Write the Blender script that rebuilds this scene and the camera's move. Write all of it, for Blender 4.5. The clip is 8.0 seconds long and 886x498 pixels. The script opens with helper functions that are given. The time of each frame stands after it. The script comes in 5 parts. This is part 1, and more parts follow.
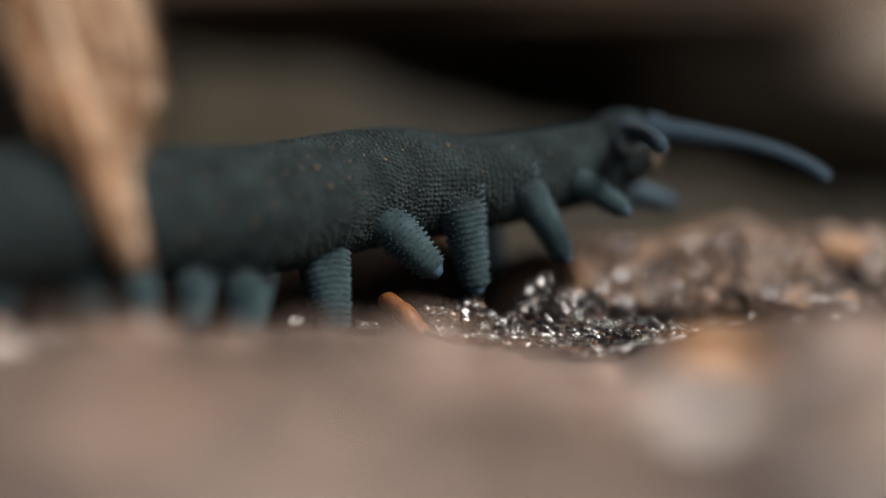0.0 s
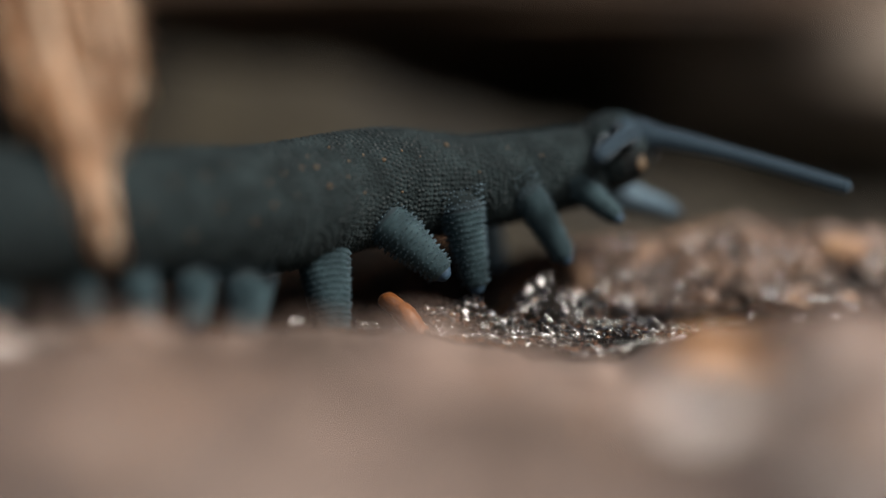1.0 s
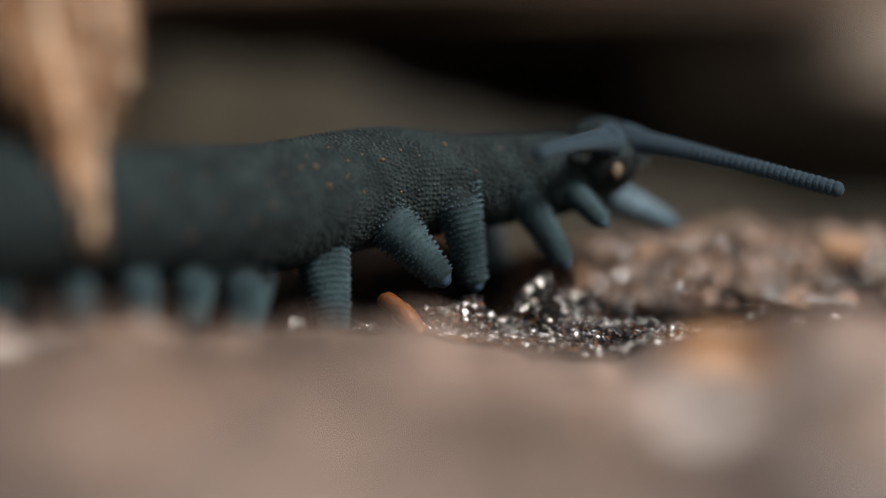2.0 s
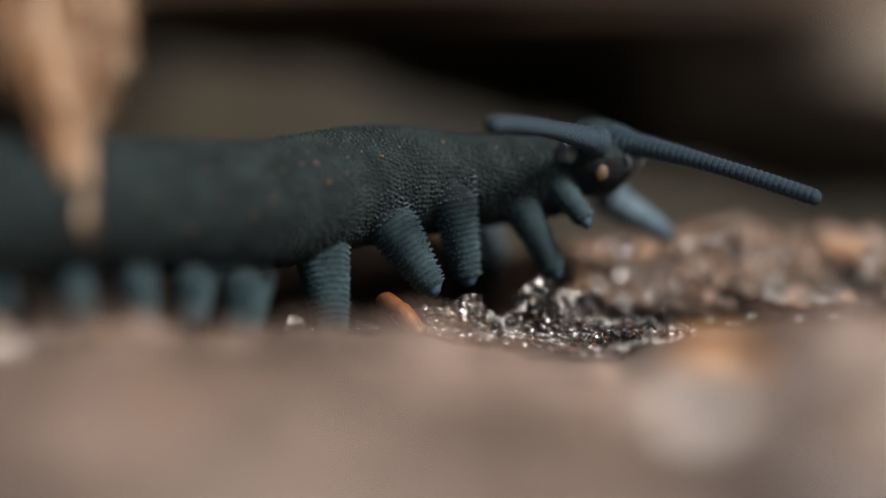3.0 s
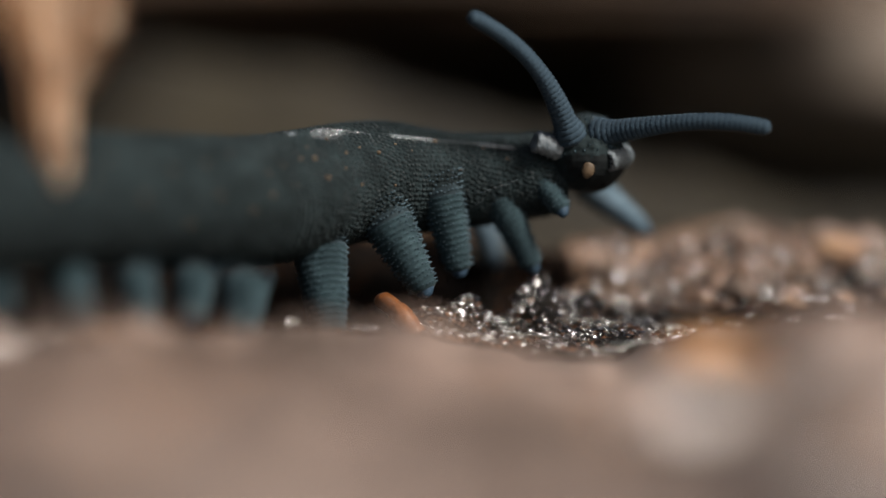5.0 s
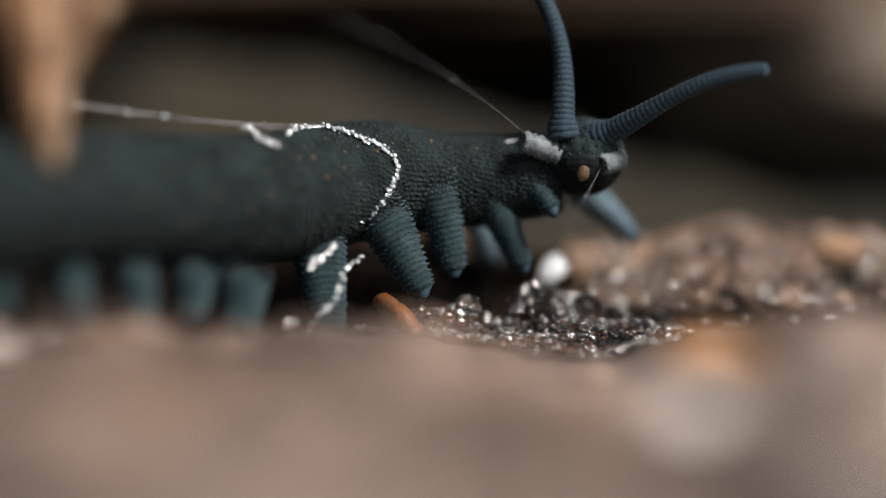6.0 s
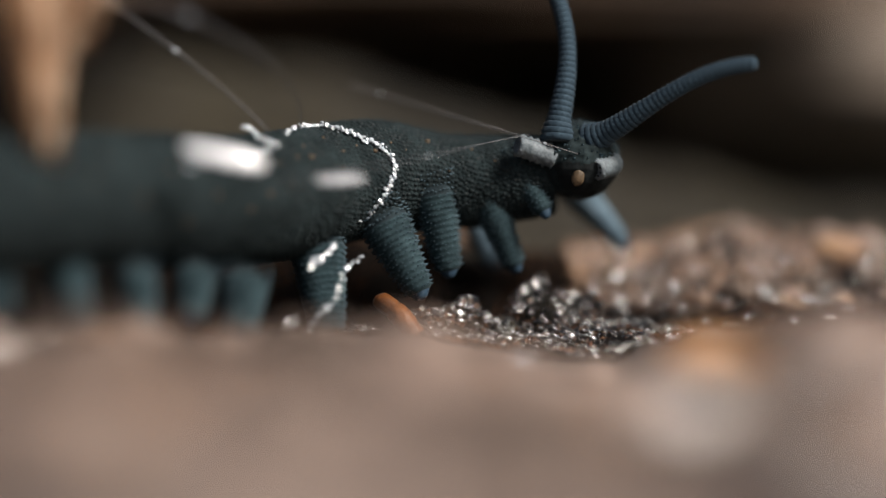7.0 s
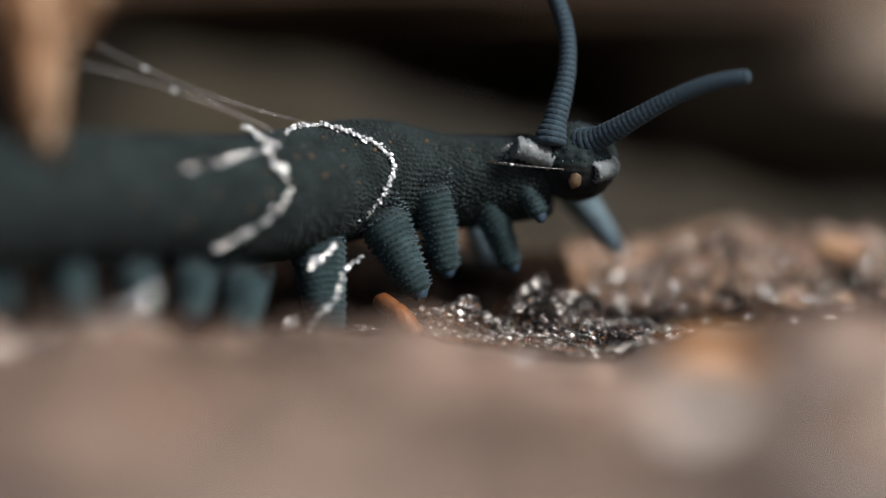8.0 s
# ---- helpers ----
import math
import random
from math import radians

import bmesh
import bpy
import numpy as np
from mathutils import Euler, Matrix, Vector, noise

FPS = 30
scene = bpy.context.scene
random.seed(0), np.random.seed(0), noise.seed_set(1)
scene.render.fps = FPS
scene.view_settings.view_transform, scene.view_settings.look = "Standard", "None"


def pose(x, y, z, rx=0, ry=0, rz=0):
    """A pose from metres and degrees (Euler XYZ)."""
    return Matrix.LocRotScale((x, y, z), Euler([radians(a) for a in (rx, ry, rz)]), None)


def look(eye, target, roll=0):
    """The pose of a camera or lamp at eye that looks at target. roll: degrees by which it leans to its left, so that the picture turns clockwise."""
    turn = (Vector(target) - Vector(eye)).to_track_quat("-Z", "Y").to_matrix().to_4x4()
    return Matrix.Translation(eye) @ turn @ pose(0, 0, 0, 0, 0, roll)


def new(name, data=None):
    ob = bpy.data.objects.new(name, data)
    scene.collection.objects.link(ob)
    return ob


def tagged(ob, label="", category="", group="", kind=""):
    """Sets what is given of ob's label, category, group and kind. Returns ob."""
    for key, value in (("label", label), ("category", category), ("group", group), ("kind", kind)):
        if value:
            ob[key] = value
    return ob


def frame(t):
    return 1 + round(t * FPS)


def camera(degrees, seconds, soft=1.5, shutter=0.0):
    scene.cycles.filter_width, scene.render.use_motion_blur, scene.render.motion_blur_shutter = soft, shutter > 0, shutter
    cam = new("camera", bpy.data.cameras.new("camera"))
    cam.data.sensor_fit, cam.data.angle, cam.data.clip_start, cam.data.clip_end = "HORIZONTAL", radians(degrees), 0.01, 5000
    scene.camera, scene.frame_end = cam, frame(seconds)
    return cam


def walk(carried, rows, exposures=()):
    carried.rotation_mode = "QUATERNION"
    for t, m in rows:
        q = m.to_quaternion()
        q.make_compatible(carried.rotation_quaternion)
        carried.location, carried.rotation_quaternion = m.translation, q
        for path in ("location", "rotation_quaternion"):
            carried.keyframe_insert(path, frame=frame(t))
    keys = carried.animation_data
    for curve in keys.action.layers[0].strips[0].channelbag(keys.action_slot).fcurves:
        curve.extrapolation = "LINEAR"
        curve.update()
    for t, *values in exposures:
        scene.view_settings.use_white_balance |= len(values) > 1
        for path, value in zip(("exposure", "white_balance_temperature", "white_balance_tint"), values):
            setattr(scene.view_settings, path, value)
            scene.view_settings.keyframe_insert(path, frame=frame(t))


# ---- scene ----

MM = 0.001                      # the place is written in millimetres

# ------------------------------------------------ camera
cam = camera(14, 8.0, soft=1.5, shutter=0.5)
cam.data.dof.use_dof = True
cam.data.dof.focus_distance = 0.1228
cam.data.dof.aperture_fstop = 9.6
cam.data.dof.aperture_blades = 7
EYE = [c * MM for c in (0.000, -121.868, 11.622)]
walk(cam, [(0.0, pose(*EYE, 86.0, 0, 0.0)),
           (0.8, pose(*EYE, 86.0, 0, 0.0)),
           (3.0, pose(*EYE, 86.0, 0, -0.031)),
           (4.6, pose(*EYE, 86.001, 0, -0.054)),
           (6.4, pose(*EYE, 86.013, 0, -0.080)),
           (8.0, pose(*EYE, 86.013, 0, -0.080))])

# ------------------------------------------------ light
SUN_ELEVATION, SUN_AZIMUTH = 44.0, 124.0      # azimuth clockwise from +y, seen from above
scene.view_settings.exposure = 0.0
world = bpy.data.worlds.new("sky")
scene.world = world
world.use_nodes = True
sky = world.node_tree.nodes.new("ShaderNodeTexSky")
sky.sky_type, sky.sun_disc = "NISHITA", False
sky.air_density, sky.dust_density, sky.ozone_density = 1.0, 5.0, 0.3
sky.sun_elevation, sky.sun_rotation = radians(SUN_ELEVATION), radians(SUN_AZIMUTH)
backdrop_node = world.node_tree.nodes["Background"]
world.node_tree.links.new(sky.outputs[0], backdrop_node.inputs[0])
backdrop_node.inputs[1].default_value = 0.066
sun_data = bpy.data.lights.new("sun", "SUN")
sun_data.energy, sun_data.angle, sun_data.color = 4.6, radians(15.0), (1.0, 0.94, 0.87)
sun = new("sun", sun_data)
SUN_A, SUN_E = radians(SUN_AZIMUTH), radians(SUN_ELEVATION)
sun.matrix_basis = look((math.sin(SUN_A) * math.cos(SUN_E), math.cos(SUN_A) * math.cos(SUN_E), math.sin(SUN_E)), (0, 0, 0))


# ------------------------------------------------ materials
def material(name, low, high, scale, rough=(0.5, 0.8), bump=0.3, bump_scale=None, specular=0.5, sheen=0.0,
             second=None, coat=0.0, bump_depth=0.0001, per_piece=0.0, subsurface=0.0, span=(0.52, 0.98)):
    """A procedural surface: two colours mixed by noise at two sizes, rough between two values, with fine relief.
    scale is in cycles per metre."""
    m = bpy.data.materials.new(name)
    m.use_nodes = True
    t = m.node_tree
    n, l = t.nodes, t.links
    b = n["Principled BSDF"]
    co = n.new("ShaderNodeTexCoord")
    big, fine = n.new("ShaderNodeTexNoise"), n.new("ShaderNodeTexNoise")
    big.inputs["Scale"].default_value, fine.inputs["Scale"].default_value = scale, scale * 6.3
    big.inputs["Detail"].default_value, fine.inputs["Detail"].default_value = 4, 5
    for tex in (big, fine):
        l.new(co.outputs["Object"], tex.inputs["Vector"])
    add = n.new("ShaderNodeMath")
    add.operation = "MULTIPLY_ADD"
    l.new(fine.outputs["Fac"], add.inputs[0])
    add.inputs[1].default_value = 0.5
    l.new(big.outputs["Fac"], add.inputs[2])
    ramp = n.new("ShaderNodeValToRGB")
    ramp.color_ramp.elements[0].position, ramp.color_ramp.elements[1].position = span
    ramp.color_ramp.elements[0].color, ramp.color_ramp.elements[1].color = (*low, 1), (*high, 1)
    if second:
        mid = ramp.color_ramp.elements.new(sum(span) / 2)
        mid.color = (*second, 1)
    l.new(add.outputs[0], ramp.inputs[0])
    colour = ramp.outputs[0]
    if per_piece:
        geo = n.new("ShaderNodeNewGeometry")
        hsv = n.new("ShaderNodeHueSaturation")
        span = n.new("ShaderNodeMapRange")
        span.inputs["To Min"].default_value, span.inputs["To Max"].default_value = 1 - per_piece, 1 + per_piece
        l.new(geo.outputs["Random Per Island"], span.inputs["Value"])
        l.new(span.outputs[0], hsv.inputs["Value"])
        l.new(colour, hsv.inputs["Color"])
        colour = hsv.outputs[0]
    l.new(colour, b.inputs["Base Color"])
    rr = n.new("ShaderNodeMapRange")
    rr.inputs["From Min"].default_value, rr.inputs["From Max"].default_value = 0.3, 0.7
    rr.inputs["To Min"].default_value, rr.inputs["To Max"].default_value = rough
    l.new(fine.outputs["Fac"], rr.inputs["Value"])
    l.new(rr.outputs[0], b.inputs["Roughness"])
    b.inputs["Specular IOR Level"].default_value = specular
    b.inputs["Sheen Weight"].default_value = sheen
    b.inputs["Sheen Roughness"].default_value = 0.4
    b.inputs["Coat Weight"].default_value = coat
    b.inputs["Coat Roughness"].default_value = 0.06
    if subsurface:
        b.inputs["Subsurface Weight"].default_value = subsurface
        b.inputs["Subsurface Scale"].default_value = 0.0004
    if bump:
        rel = n.new("ShaderNodeTexNoise")
        rel.inputs["Scale"].default_value, rel.inputs["Detail"].default_value = bump_scale or scale * 8, 6
        l.new(co.outputs["Object"], rel.inputs["Vector"])
        bp = n.new("ShaderNodeBump")
        bp.inputs["Strength"].default_value, bp.inputs["Distance"].default_value = bump, bump_depth
        l.new(rel.outputs["Fac"], bp.inputs["Height"])
        l.new(bp.outputs[0], b.inputs["Normal"])
    return m


DRY_SOIL = material("dry_soil", (0.06195, 0.04172, 0.03157), (0.3872, 0.2969, 0.2449), 120, (0.55, 0.9), 0.7, 2500,
                    second=(0.1665, 0.1252, 0.1038), bump_depth=0.0002, span=(0.58, 0.92))
DARKER_SOIL = material("darker_soil", (0.0244, 0.01667, 0.01308), (0.1755, 0.1339, 0.1098), 130, (0.5, 0.85), 0.7, 2500,
                     second=(0.07559, 0.05662, 0.04708), bump_depth=0.0002, span=(0.58, 0.92))
# wet soil, blackened further to hold the shade under the worm
WET_SHADED_SOIL = material("wet_shaded_soil", (0.0012, 0.0008, 0.0005), (0.012, 0.0068, 0.004), 500, (0.6, 0.9), 0.6, 2200,
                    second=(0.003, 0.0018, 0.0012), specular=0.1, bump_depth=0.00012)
WET_CRUMB = material("wet_crumbs", (0.00828, 0.00432, 0.002448), (0.1242, 0.0576, 0.02907), 600, (0.5, 0.8), 0.12, 3000,
                     specular=0.1, per_piece=0.7)
TAN_CRUMB = material("damp_crumbs", (0.07111, 0.03842, 0.02226), (0.3318, 0.2143, 0.1408), 500, (0.12, 0.5), 0.25, 4000,
                     second=(0.1659, 0.09974, 0.06284), coat=0.4, per_piece=0.55)
DRY_CRUMB = material("dry_crumbs", (0.128, 0.08287, 0.06432), (0.3359, 0.2568, 0.2144), 500, (0.5, 0.9), 0.5, 4000, per_piece=0.4)
BACK_SOIL = material("dark_back_soil", (0.008701, 0.006729, 0.003091), (0.03713, 0.02958, 0.01417), 90, (0.7, 0.95), 0.7, 900,
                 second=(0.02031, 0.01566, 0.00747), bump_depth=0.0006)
# back wall coloured near black to hold the hollow's shade
SHADE_ROCK = material("shade_rock", (0.003668, 0.004095, 0.00158), (0.01834, 0.01945, 0.007634), 90, (0.7, 0.95), 0.7, 900, second=(0.01, 0.01024, 0.003949), bump_depth=0.0006)
DARK_CLOD = material("dark_clod", (0.03908, 0.02592, 0.01928), (0.1329, 0.09315, 0.07126), 500, (0.5, 0.9), 0.5, 4000)
ROCK = material("brown_rock", (0.11, 0.08525, 0.066), (0.396, 0.3245, 0.2695), 60, (0.7, 0.95), 0.7, 600,
                second=(0.231, 0.187, 0.1485), bump_depth=0.001)
ORANGE_STONE = material("orange_stone", (0.42, 0.19, 0.08), (0.68, 0.38, 0.18), 700, (0.4, 0.7), 0.4, 3000)
TAN_STONE = material("tan_stone", (0.24, 0.13, 0.07), (0.42, 0.26, 0.15), 700, (0.4, 0.7), 0.4, 3000)
PALE_STONE = material("pale_stone", (0.62, 0.54, 0.5), (0.92, 0.86, 0.82), 500, (0.35, 0.6), 0.3, 3000)
TWIG_BARK = material("orange_bark", (0.0708, 0.02124, 0.005664), (0.354, 0.1274, 0.02832), 1500, (0.25, 0.5), 0.6, 6000, coat=0.3)
STRAW = material("dry_fibre", (0.78, 0.53, 0.36), (0.98, 0.84, 0.68), 350, (0.22, 0.45), 0.5, 2500,
                 second=(0.93, 0.7, 0.5), per_piece=0.4)
DARK_STRAW = material("dark_dry_fibre", (0.192, 0.09, 0.042), (0.54, 0.3, 0.156), 350, (0.4, 0.7), 0.5, 2500)
BARK = material("brown_bark", (0.036, 0.021, 0.012), (0.156, 0.096, 0.06), 120, (0.6, 0.9), 0.8, 700, second=(0.084, 0.051, 0.03), bump_depth=0.0006)
PALE_STRAW = material("pale_dry_fibre", (0.782, 0.5881, 0.4114), (0.9016, 0.7783, 0.633), 350, (0.2, 0.4), 0.5, 2500, coat=0.5)
SKIN = material("slate_skin", (0.007471, 0.01213, 0.01346), (0.02444, 0.03742, 0.04075), 900, (0.75, 0.9), 0.35, 9000,
                second=(0.01324, 0.02079, 0.02292), sheen=0.06, specular=0.12, bump_depth=0.00003)
PAPILLA = material("papilla_tips", (0.007929, 0.0122, 0.01364), (0.02287, 0.03294, 0.03647), 1200, (0.5, 0.7), 0.2, 9000,
                   specular=0.22, bump_depth=0.00002)
LEG_SKIN = material("blue_grey_leg_skin", (0.01238, 0.02513, 0.03042), (0.03871, 0.06956, 0.08048), 1400, (0.7, 0.9), 0.3, 9000,
                    second=(0.02245, 0.04264, 0.05054), sheen=0.08, specular=0.15, bump_depth=0.00003)
LEG_TIP = material("leg_papillae", (0.0268, 0.0486, 0.06307), (0.06823, 0.1107, 0.1378), 1400, (0.5, 0.7), 0.2, 9000, specular=0.25, bump_depth=0.00002)
ANTENNA_SKIN = material("antenna_skin", (0.01456, 0.02617, 0.03793), (0.04367, 0.07233, 0.09859), 1600, (0.7, 0.9), 0.3, 9000,
                        second=(0.02515, 0.04409, 0.0622), sheen=0.08, specular=0.15, bump_depth=0.00003)
HIP_SKIN = material("hip_skin", (0.01092, 0.01852, 0.02232), (0.03515, 0.0551, 0.06555), 1200, (0.7, 0.9), 0.3, 9000,
                    second=(0.01995, 0.03182, 0.038), sheen=0.06, specular=0.13, bump_depth=0.00003)
# paler copy of the leg skin: sunlight on the two far legs
LIT_LEG_SKIN = material("lit_leg_skin", (0.0644, 0.1, 0.132), (0.184, 0.265, 0.33), 1400, (0.7, 0.9), 0.3, 9000, second=(0.1104, 0.165, 0.209), specular=0.15)
FACE_SKIN = material("black_face_skin", (0.00432, 0.00576, 0.00648), (0.01584, 0.02016, 0.0216), 1200, (0.7, 0.85), 0.3, 8000, specular=0.15,
                     bump_depth=0.00003)
SPOT = material("tan_spots", (0.06216, 0.04064, 0.02152), (0.1435, 0.09563, 0.0526), 2500, (0.5, 0.7), 0.2, 9000)
ORAL = material("pale_papilla_skin", (0.0513, 0.07054, 0.08336), (0.218, 0.2565, 0.2822), 2000, (0.5, 0.7), 0.3, 9000, coat=0.08)
CLAW = material("blue_claw", (0.012, 0.026, 0.045), (0.04, 0.075, 0.115), 2500, (0.5, 0.65), 0.1, 9000, specular=0.2)
SLIME = material("clear_white_slime", (0.5, 0.58, 0.68), (0.85, 0.92, 0.98), 3000, (0.06, 0.14), 0.0, 9000, coat=1.0, specular=1.0)
slime_node = SLIME.node_tree.nodes["Principled BSDF"]
slime_node.inputs["Coat Roughness"].default_value = 0.05
slime_node.inputs["Coat IOR"].default_value = 1.8
slime_node.inputs["Transmission Weight"].default_value = 0.3
# whiter slime for the flying drops: their blown-out shine put into the colour
WHITE_SLIME = material("white_slime", (0.72, 0.76, 0.84), (0.95, 0.96, 0.98), 3000, (0.12, 0.25), 0.0, 9000, coat=1.0, specular=1.0)
SLIME_THREAD = material("clear_slime", (0.1999, 0.1999, 0.2176), (0.3881, 0.394, 0.4116), 3000, (0.1, 0.2), 0.1, 9000, coat=0.4)
thread_node = SLIME_THREAD.node_tree.nodes["Principled BSDF"]
thread_node.inputs["Transmission Weight"].default_value = 0.6
WET_GLAZE = material("water_glaze", (0.003, 0.002, 0.0012), (0.012, 0.007, 0.0045), 800, (0.1, 0.17), 0.0, specular=1.0, coat=1.0)
GLINT_GLAZE = material("glint_glaze", (0.2, 0.15, 0.12), (0.4, 0.32, 0.27), 800, (0.14, 0.2), 0.0, specular=1.0)


def let_light_through(m, share):
    """Thin dry fibre also passes light to its far side."""
    n, l = m.node_tree.nodes, m.node_tree.links
    body, out = n["Principled BSDF"], n["Material Output"]
    thin, mix = n.new("ShaderNodeBsdfTranslucent"), n.new("ShaderNodeMixShader")
    l.new(body.inputs["Base Color"].links[0].from_socket, thin.inputs["Color"])
    mix.inputs["Fac"].default_value = share
    l.new(body.outputs[0], mix.inputs[1])
    l.new(thin.outputs[0], mix.inputs[2])
    l.new(mix.outputs[0], out.inputs["Surface"])


let_light_through(STRAW, 0.5)
let_light_through(PALE_STRAW, 0.45)


def run_along(m):
    """The pattern runs on from ring to ring along the body."""
    n, l = m.node_tree.nodes, m.node_tree.links
    co = next(k for k in n if k.type == "TEX_COORD")
    along, shift, add = n.new("ShaderNodeAttribute"), n.new("ShaderNodeCombineXYZ"), n.new("ShaderNodeVectorMath")
    along.attribute_name = "along"
    l.new(along.outputs["Fac"], shift.inputs["X"])
    targets = [k.to_socket for k in co.outputs["Object"].links]
    l.new(co.outputs["Object"], add.inputs[0])
    l.new(shift.outputs[0], add.inputs[1])
    for k in targets:
        l.new(add.outputs[0], k)


run_along(SKIN)
run_along(PAPILLA)


# ------------------------------------------------ building helpers
def smooth(bm):
    for f in bm.faces:
        f.smooth = True
    return bm


def thing(name, bm, mats, label, category, group="", kind=""):
    me = bpy.data.meshes.new(name)
    bm.to_mesh(me)
    bm.free()
    for m in (mats if isinstance(mats, (list, tuple)) else [mats]):
        me.materials.append(m)
    return tagged(new(name, me), label, category, group, kind)


def part(name, bm, mats, parent, label=""):
    me = bpy.data.meshes.new(name)
    bm.to_mesh(me)
    bm.free()
    for m in (mats if isinstance(mats, (list, tuple)) else [mats]):
        me.materials.append(m)
    ob = new(name, me)
    ob.parent = parent
    return tagged(ob, label)


def clamp01(v):
    return max(0.0, min(1.0, v))


def step(lo, hi, v):
    v = clamp01((v - lo) / (hi - lo))
    return v * v * (3 - 2 * v)


def profile(x, knots):
    """A smooth line through (x, value) knots."""
    if x <= knots[0][0]:
        return knots[0][1]
    for (x0, v0), (x1, v1) in zip(knots, knots[1:]):
        if x <= x1:
            return v0 + (v1 - v0) * step(0, 1, (x - x0) / (x1 - x0))
    return knots[-1][1]


def fbm(x, y, s, octaves=4, seed=0.0):
    return noise.fractal(Vector((x / s, y / s, seed)), 1.0, 2.0, octaves)


def rough_stone(bm, centre, size, seed, detail=2, amount=0.22, squash=(1, 1, 1), turn=0.0, mat=0):
    """A lumpy stone or crumb in millimetres."""
    made = bmesh.ops.create_icosphere(bm, subdivisions=detail, radius=1.0)["verts"]
    c, s = math.cos(turn), math.sin(turn)
    for v in made:
        p = v.co.copy()
        k = 1 + amount * noise.noise(p * 1.3 + Vector((seed, seed * 0.7, 0))) \
            + amount * 0.5 * noise.noise(p * 3.1 + Vector((0, seed, seed)))
        p = Vector((p.x * squash[0], p.y * squash[1], p.z * squash[2])) * (k * size)
        p = Vector((p.x * c - p.y * s, p.x * s + p.y * c, p.z))
        v.co = (Vector(centre) + p) * MM
    for v in made:
        for f in v.link_faces:
            f.material_index, f.smooth = mat, True
    return made


# ------------------------------------------------ ground
FRONT = [(-18, 1.0), (-15, 0.75), (-9.3, 1.1), (-5.4, 0.9), (-1.6, 0.36), (1.5, 0.02), (4.5, -0.3), (5.8, -0.46), (7.2, 0.0), (8.9, 0.85), (11.5, 0.9), (16, 0.85)]
CREST = [(-12, 2.2), (-5, 2.7), (-1.5, 2.75), (2.2, 2.35), (5.4, 2.2), (8.0, 2.4), (10.6, 2.95), (13.0, 2.7), (16, 2.3), (22, 2.0)]
BANK = [(-40, 9.9), (-13, 9.7), (-6, 8.8), (0, 7.2), (4, 6.1), (9, 4.1), (16, 2.8), (24, 2.6)]


LUMPS = [(3.3, 2.9, 1.95, 1.05, 0.9), (0.9, 2.2, 1.25, 0.9, 0.7), (5.2, 3.7, 1.35, 1.0, 0.9), (-0.5, 1.4, 0.7, 0.8, 0.6), (-3.6, 1.8, 0.5, 1.0, 0.7), (-4.9, -1.1, 0.75, 0.45, 0.45)]


def height(x, y, fine=True):
    """The ground's height in millimetres."""
    ridge = -4.0 + 0.45 * min(x, 0)
    z = profile(x, FRONT) * step(ridge + 6.0, ridge, y) if y < ridge + 6.0 else 0.0
    heap = step(4.5, 7.4, x)                # a steep bank behind the wet hollow, a gentle crumb heap beside it
    lo, hi = 5.6 - 3.2 * heap, 7.8 + 1.3 * heap
    z += profile(x, CREST) * step(lo, hi, y) * (1 - 0.6 * step(hi + 1.0, hi + 10.0, y))
    z -= 0.22 * math.exp(-((x - 5) / 3.2) ** 2) * step(3, -1, y)
    for bx, by, bz, sx, sy in LUMPS:
        z += bz * math.exp(-((x - bx) / sx) ** 2 - ((y - by) / sy) ** 2)
    top = profile(x, BANK)
    z += (top - 1.0) * clamp01((y - 13.0) / 15.0) * (1 - step(29, 36, y))
    far = max(abs(x) / 60.0, abs(y) / 120.0)
    if far > 1:
        z += 6.0 * fbm(x, y, 90, 3, 4.0) * min(1.0, (far - 1))
    near = 1 - step(30, 70, abs(x))
    z += near * 0.35 * fbm(x, y, 6.0, 3, 1.3) + near * 0.3 * fbm(x, y, 3.0, 2, 3.7) * step(-8, -14, y)
    if fine:
        mid = step(-6, -1, y) * (1 - step(14, 30, y))
        z += near * (0.10 + 0.10 * mid) * fbm(x, y, 1.1, 4, 8.1) + near * mid * 0.07 * abs(fbm(x, y, 0.42, 3, 2.2))
    return z


def spread(lo, hi, near_lo, near_hi, pitch, grow=1.28):
    """Grid lines, close together between near_lo and near_hi and ever wider outside."""
    out = list(np.arange(near_lo, near_hi + pitch / 2, pitch))
    d, v = pitch, near_hi
    while v < hi:
        d *= grow
        v += d
        out.append(v)
    d, v = pitch, near_lo
    while v > lo:
        d *= grow
        v -= d
        out.insert(0, v)
    return out


def sheet(xs, ys, f):
    bm = bmesh.new()
    rows = [[bm.verts.new((x * MM, y * MM, f(x, y) * MM)) for x in xs] for y in ys]
    for r0, r1 in zip(rows, rows[1:]):
        for i in range(len(xs) - 1):
            bm.faces.new((r0[i], r0[i + 1], r1[i + 1], r1[i])).smooth = True
    return bm


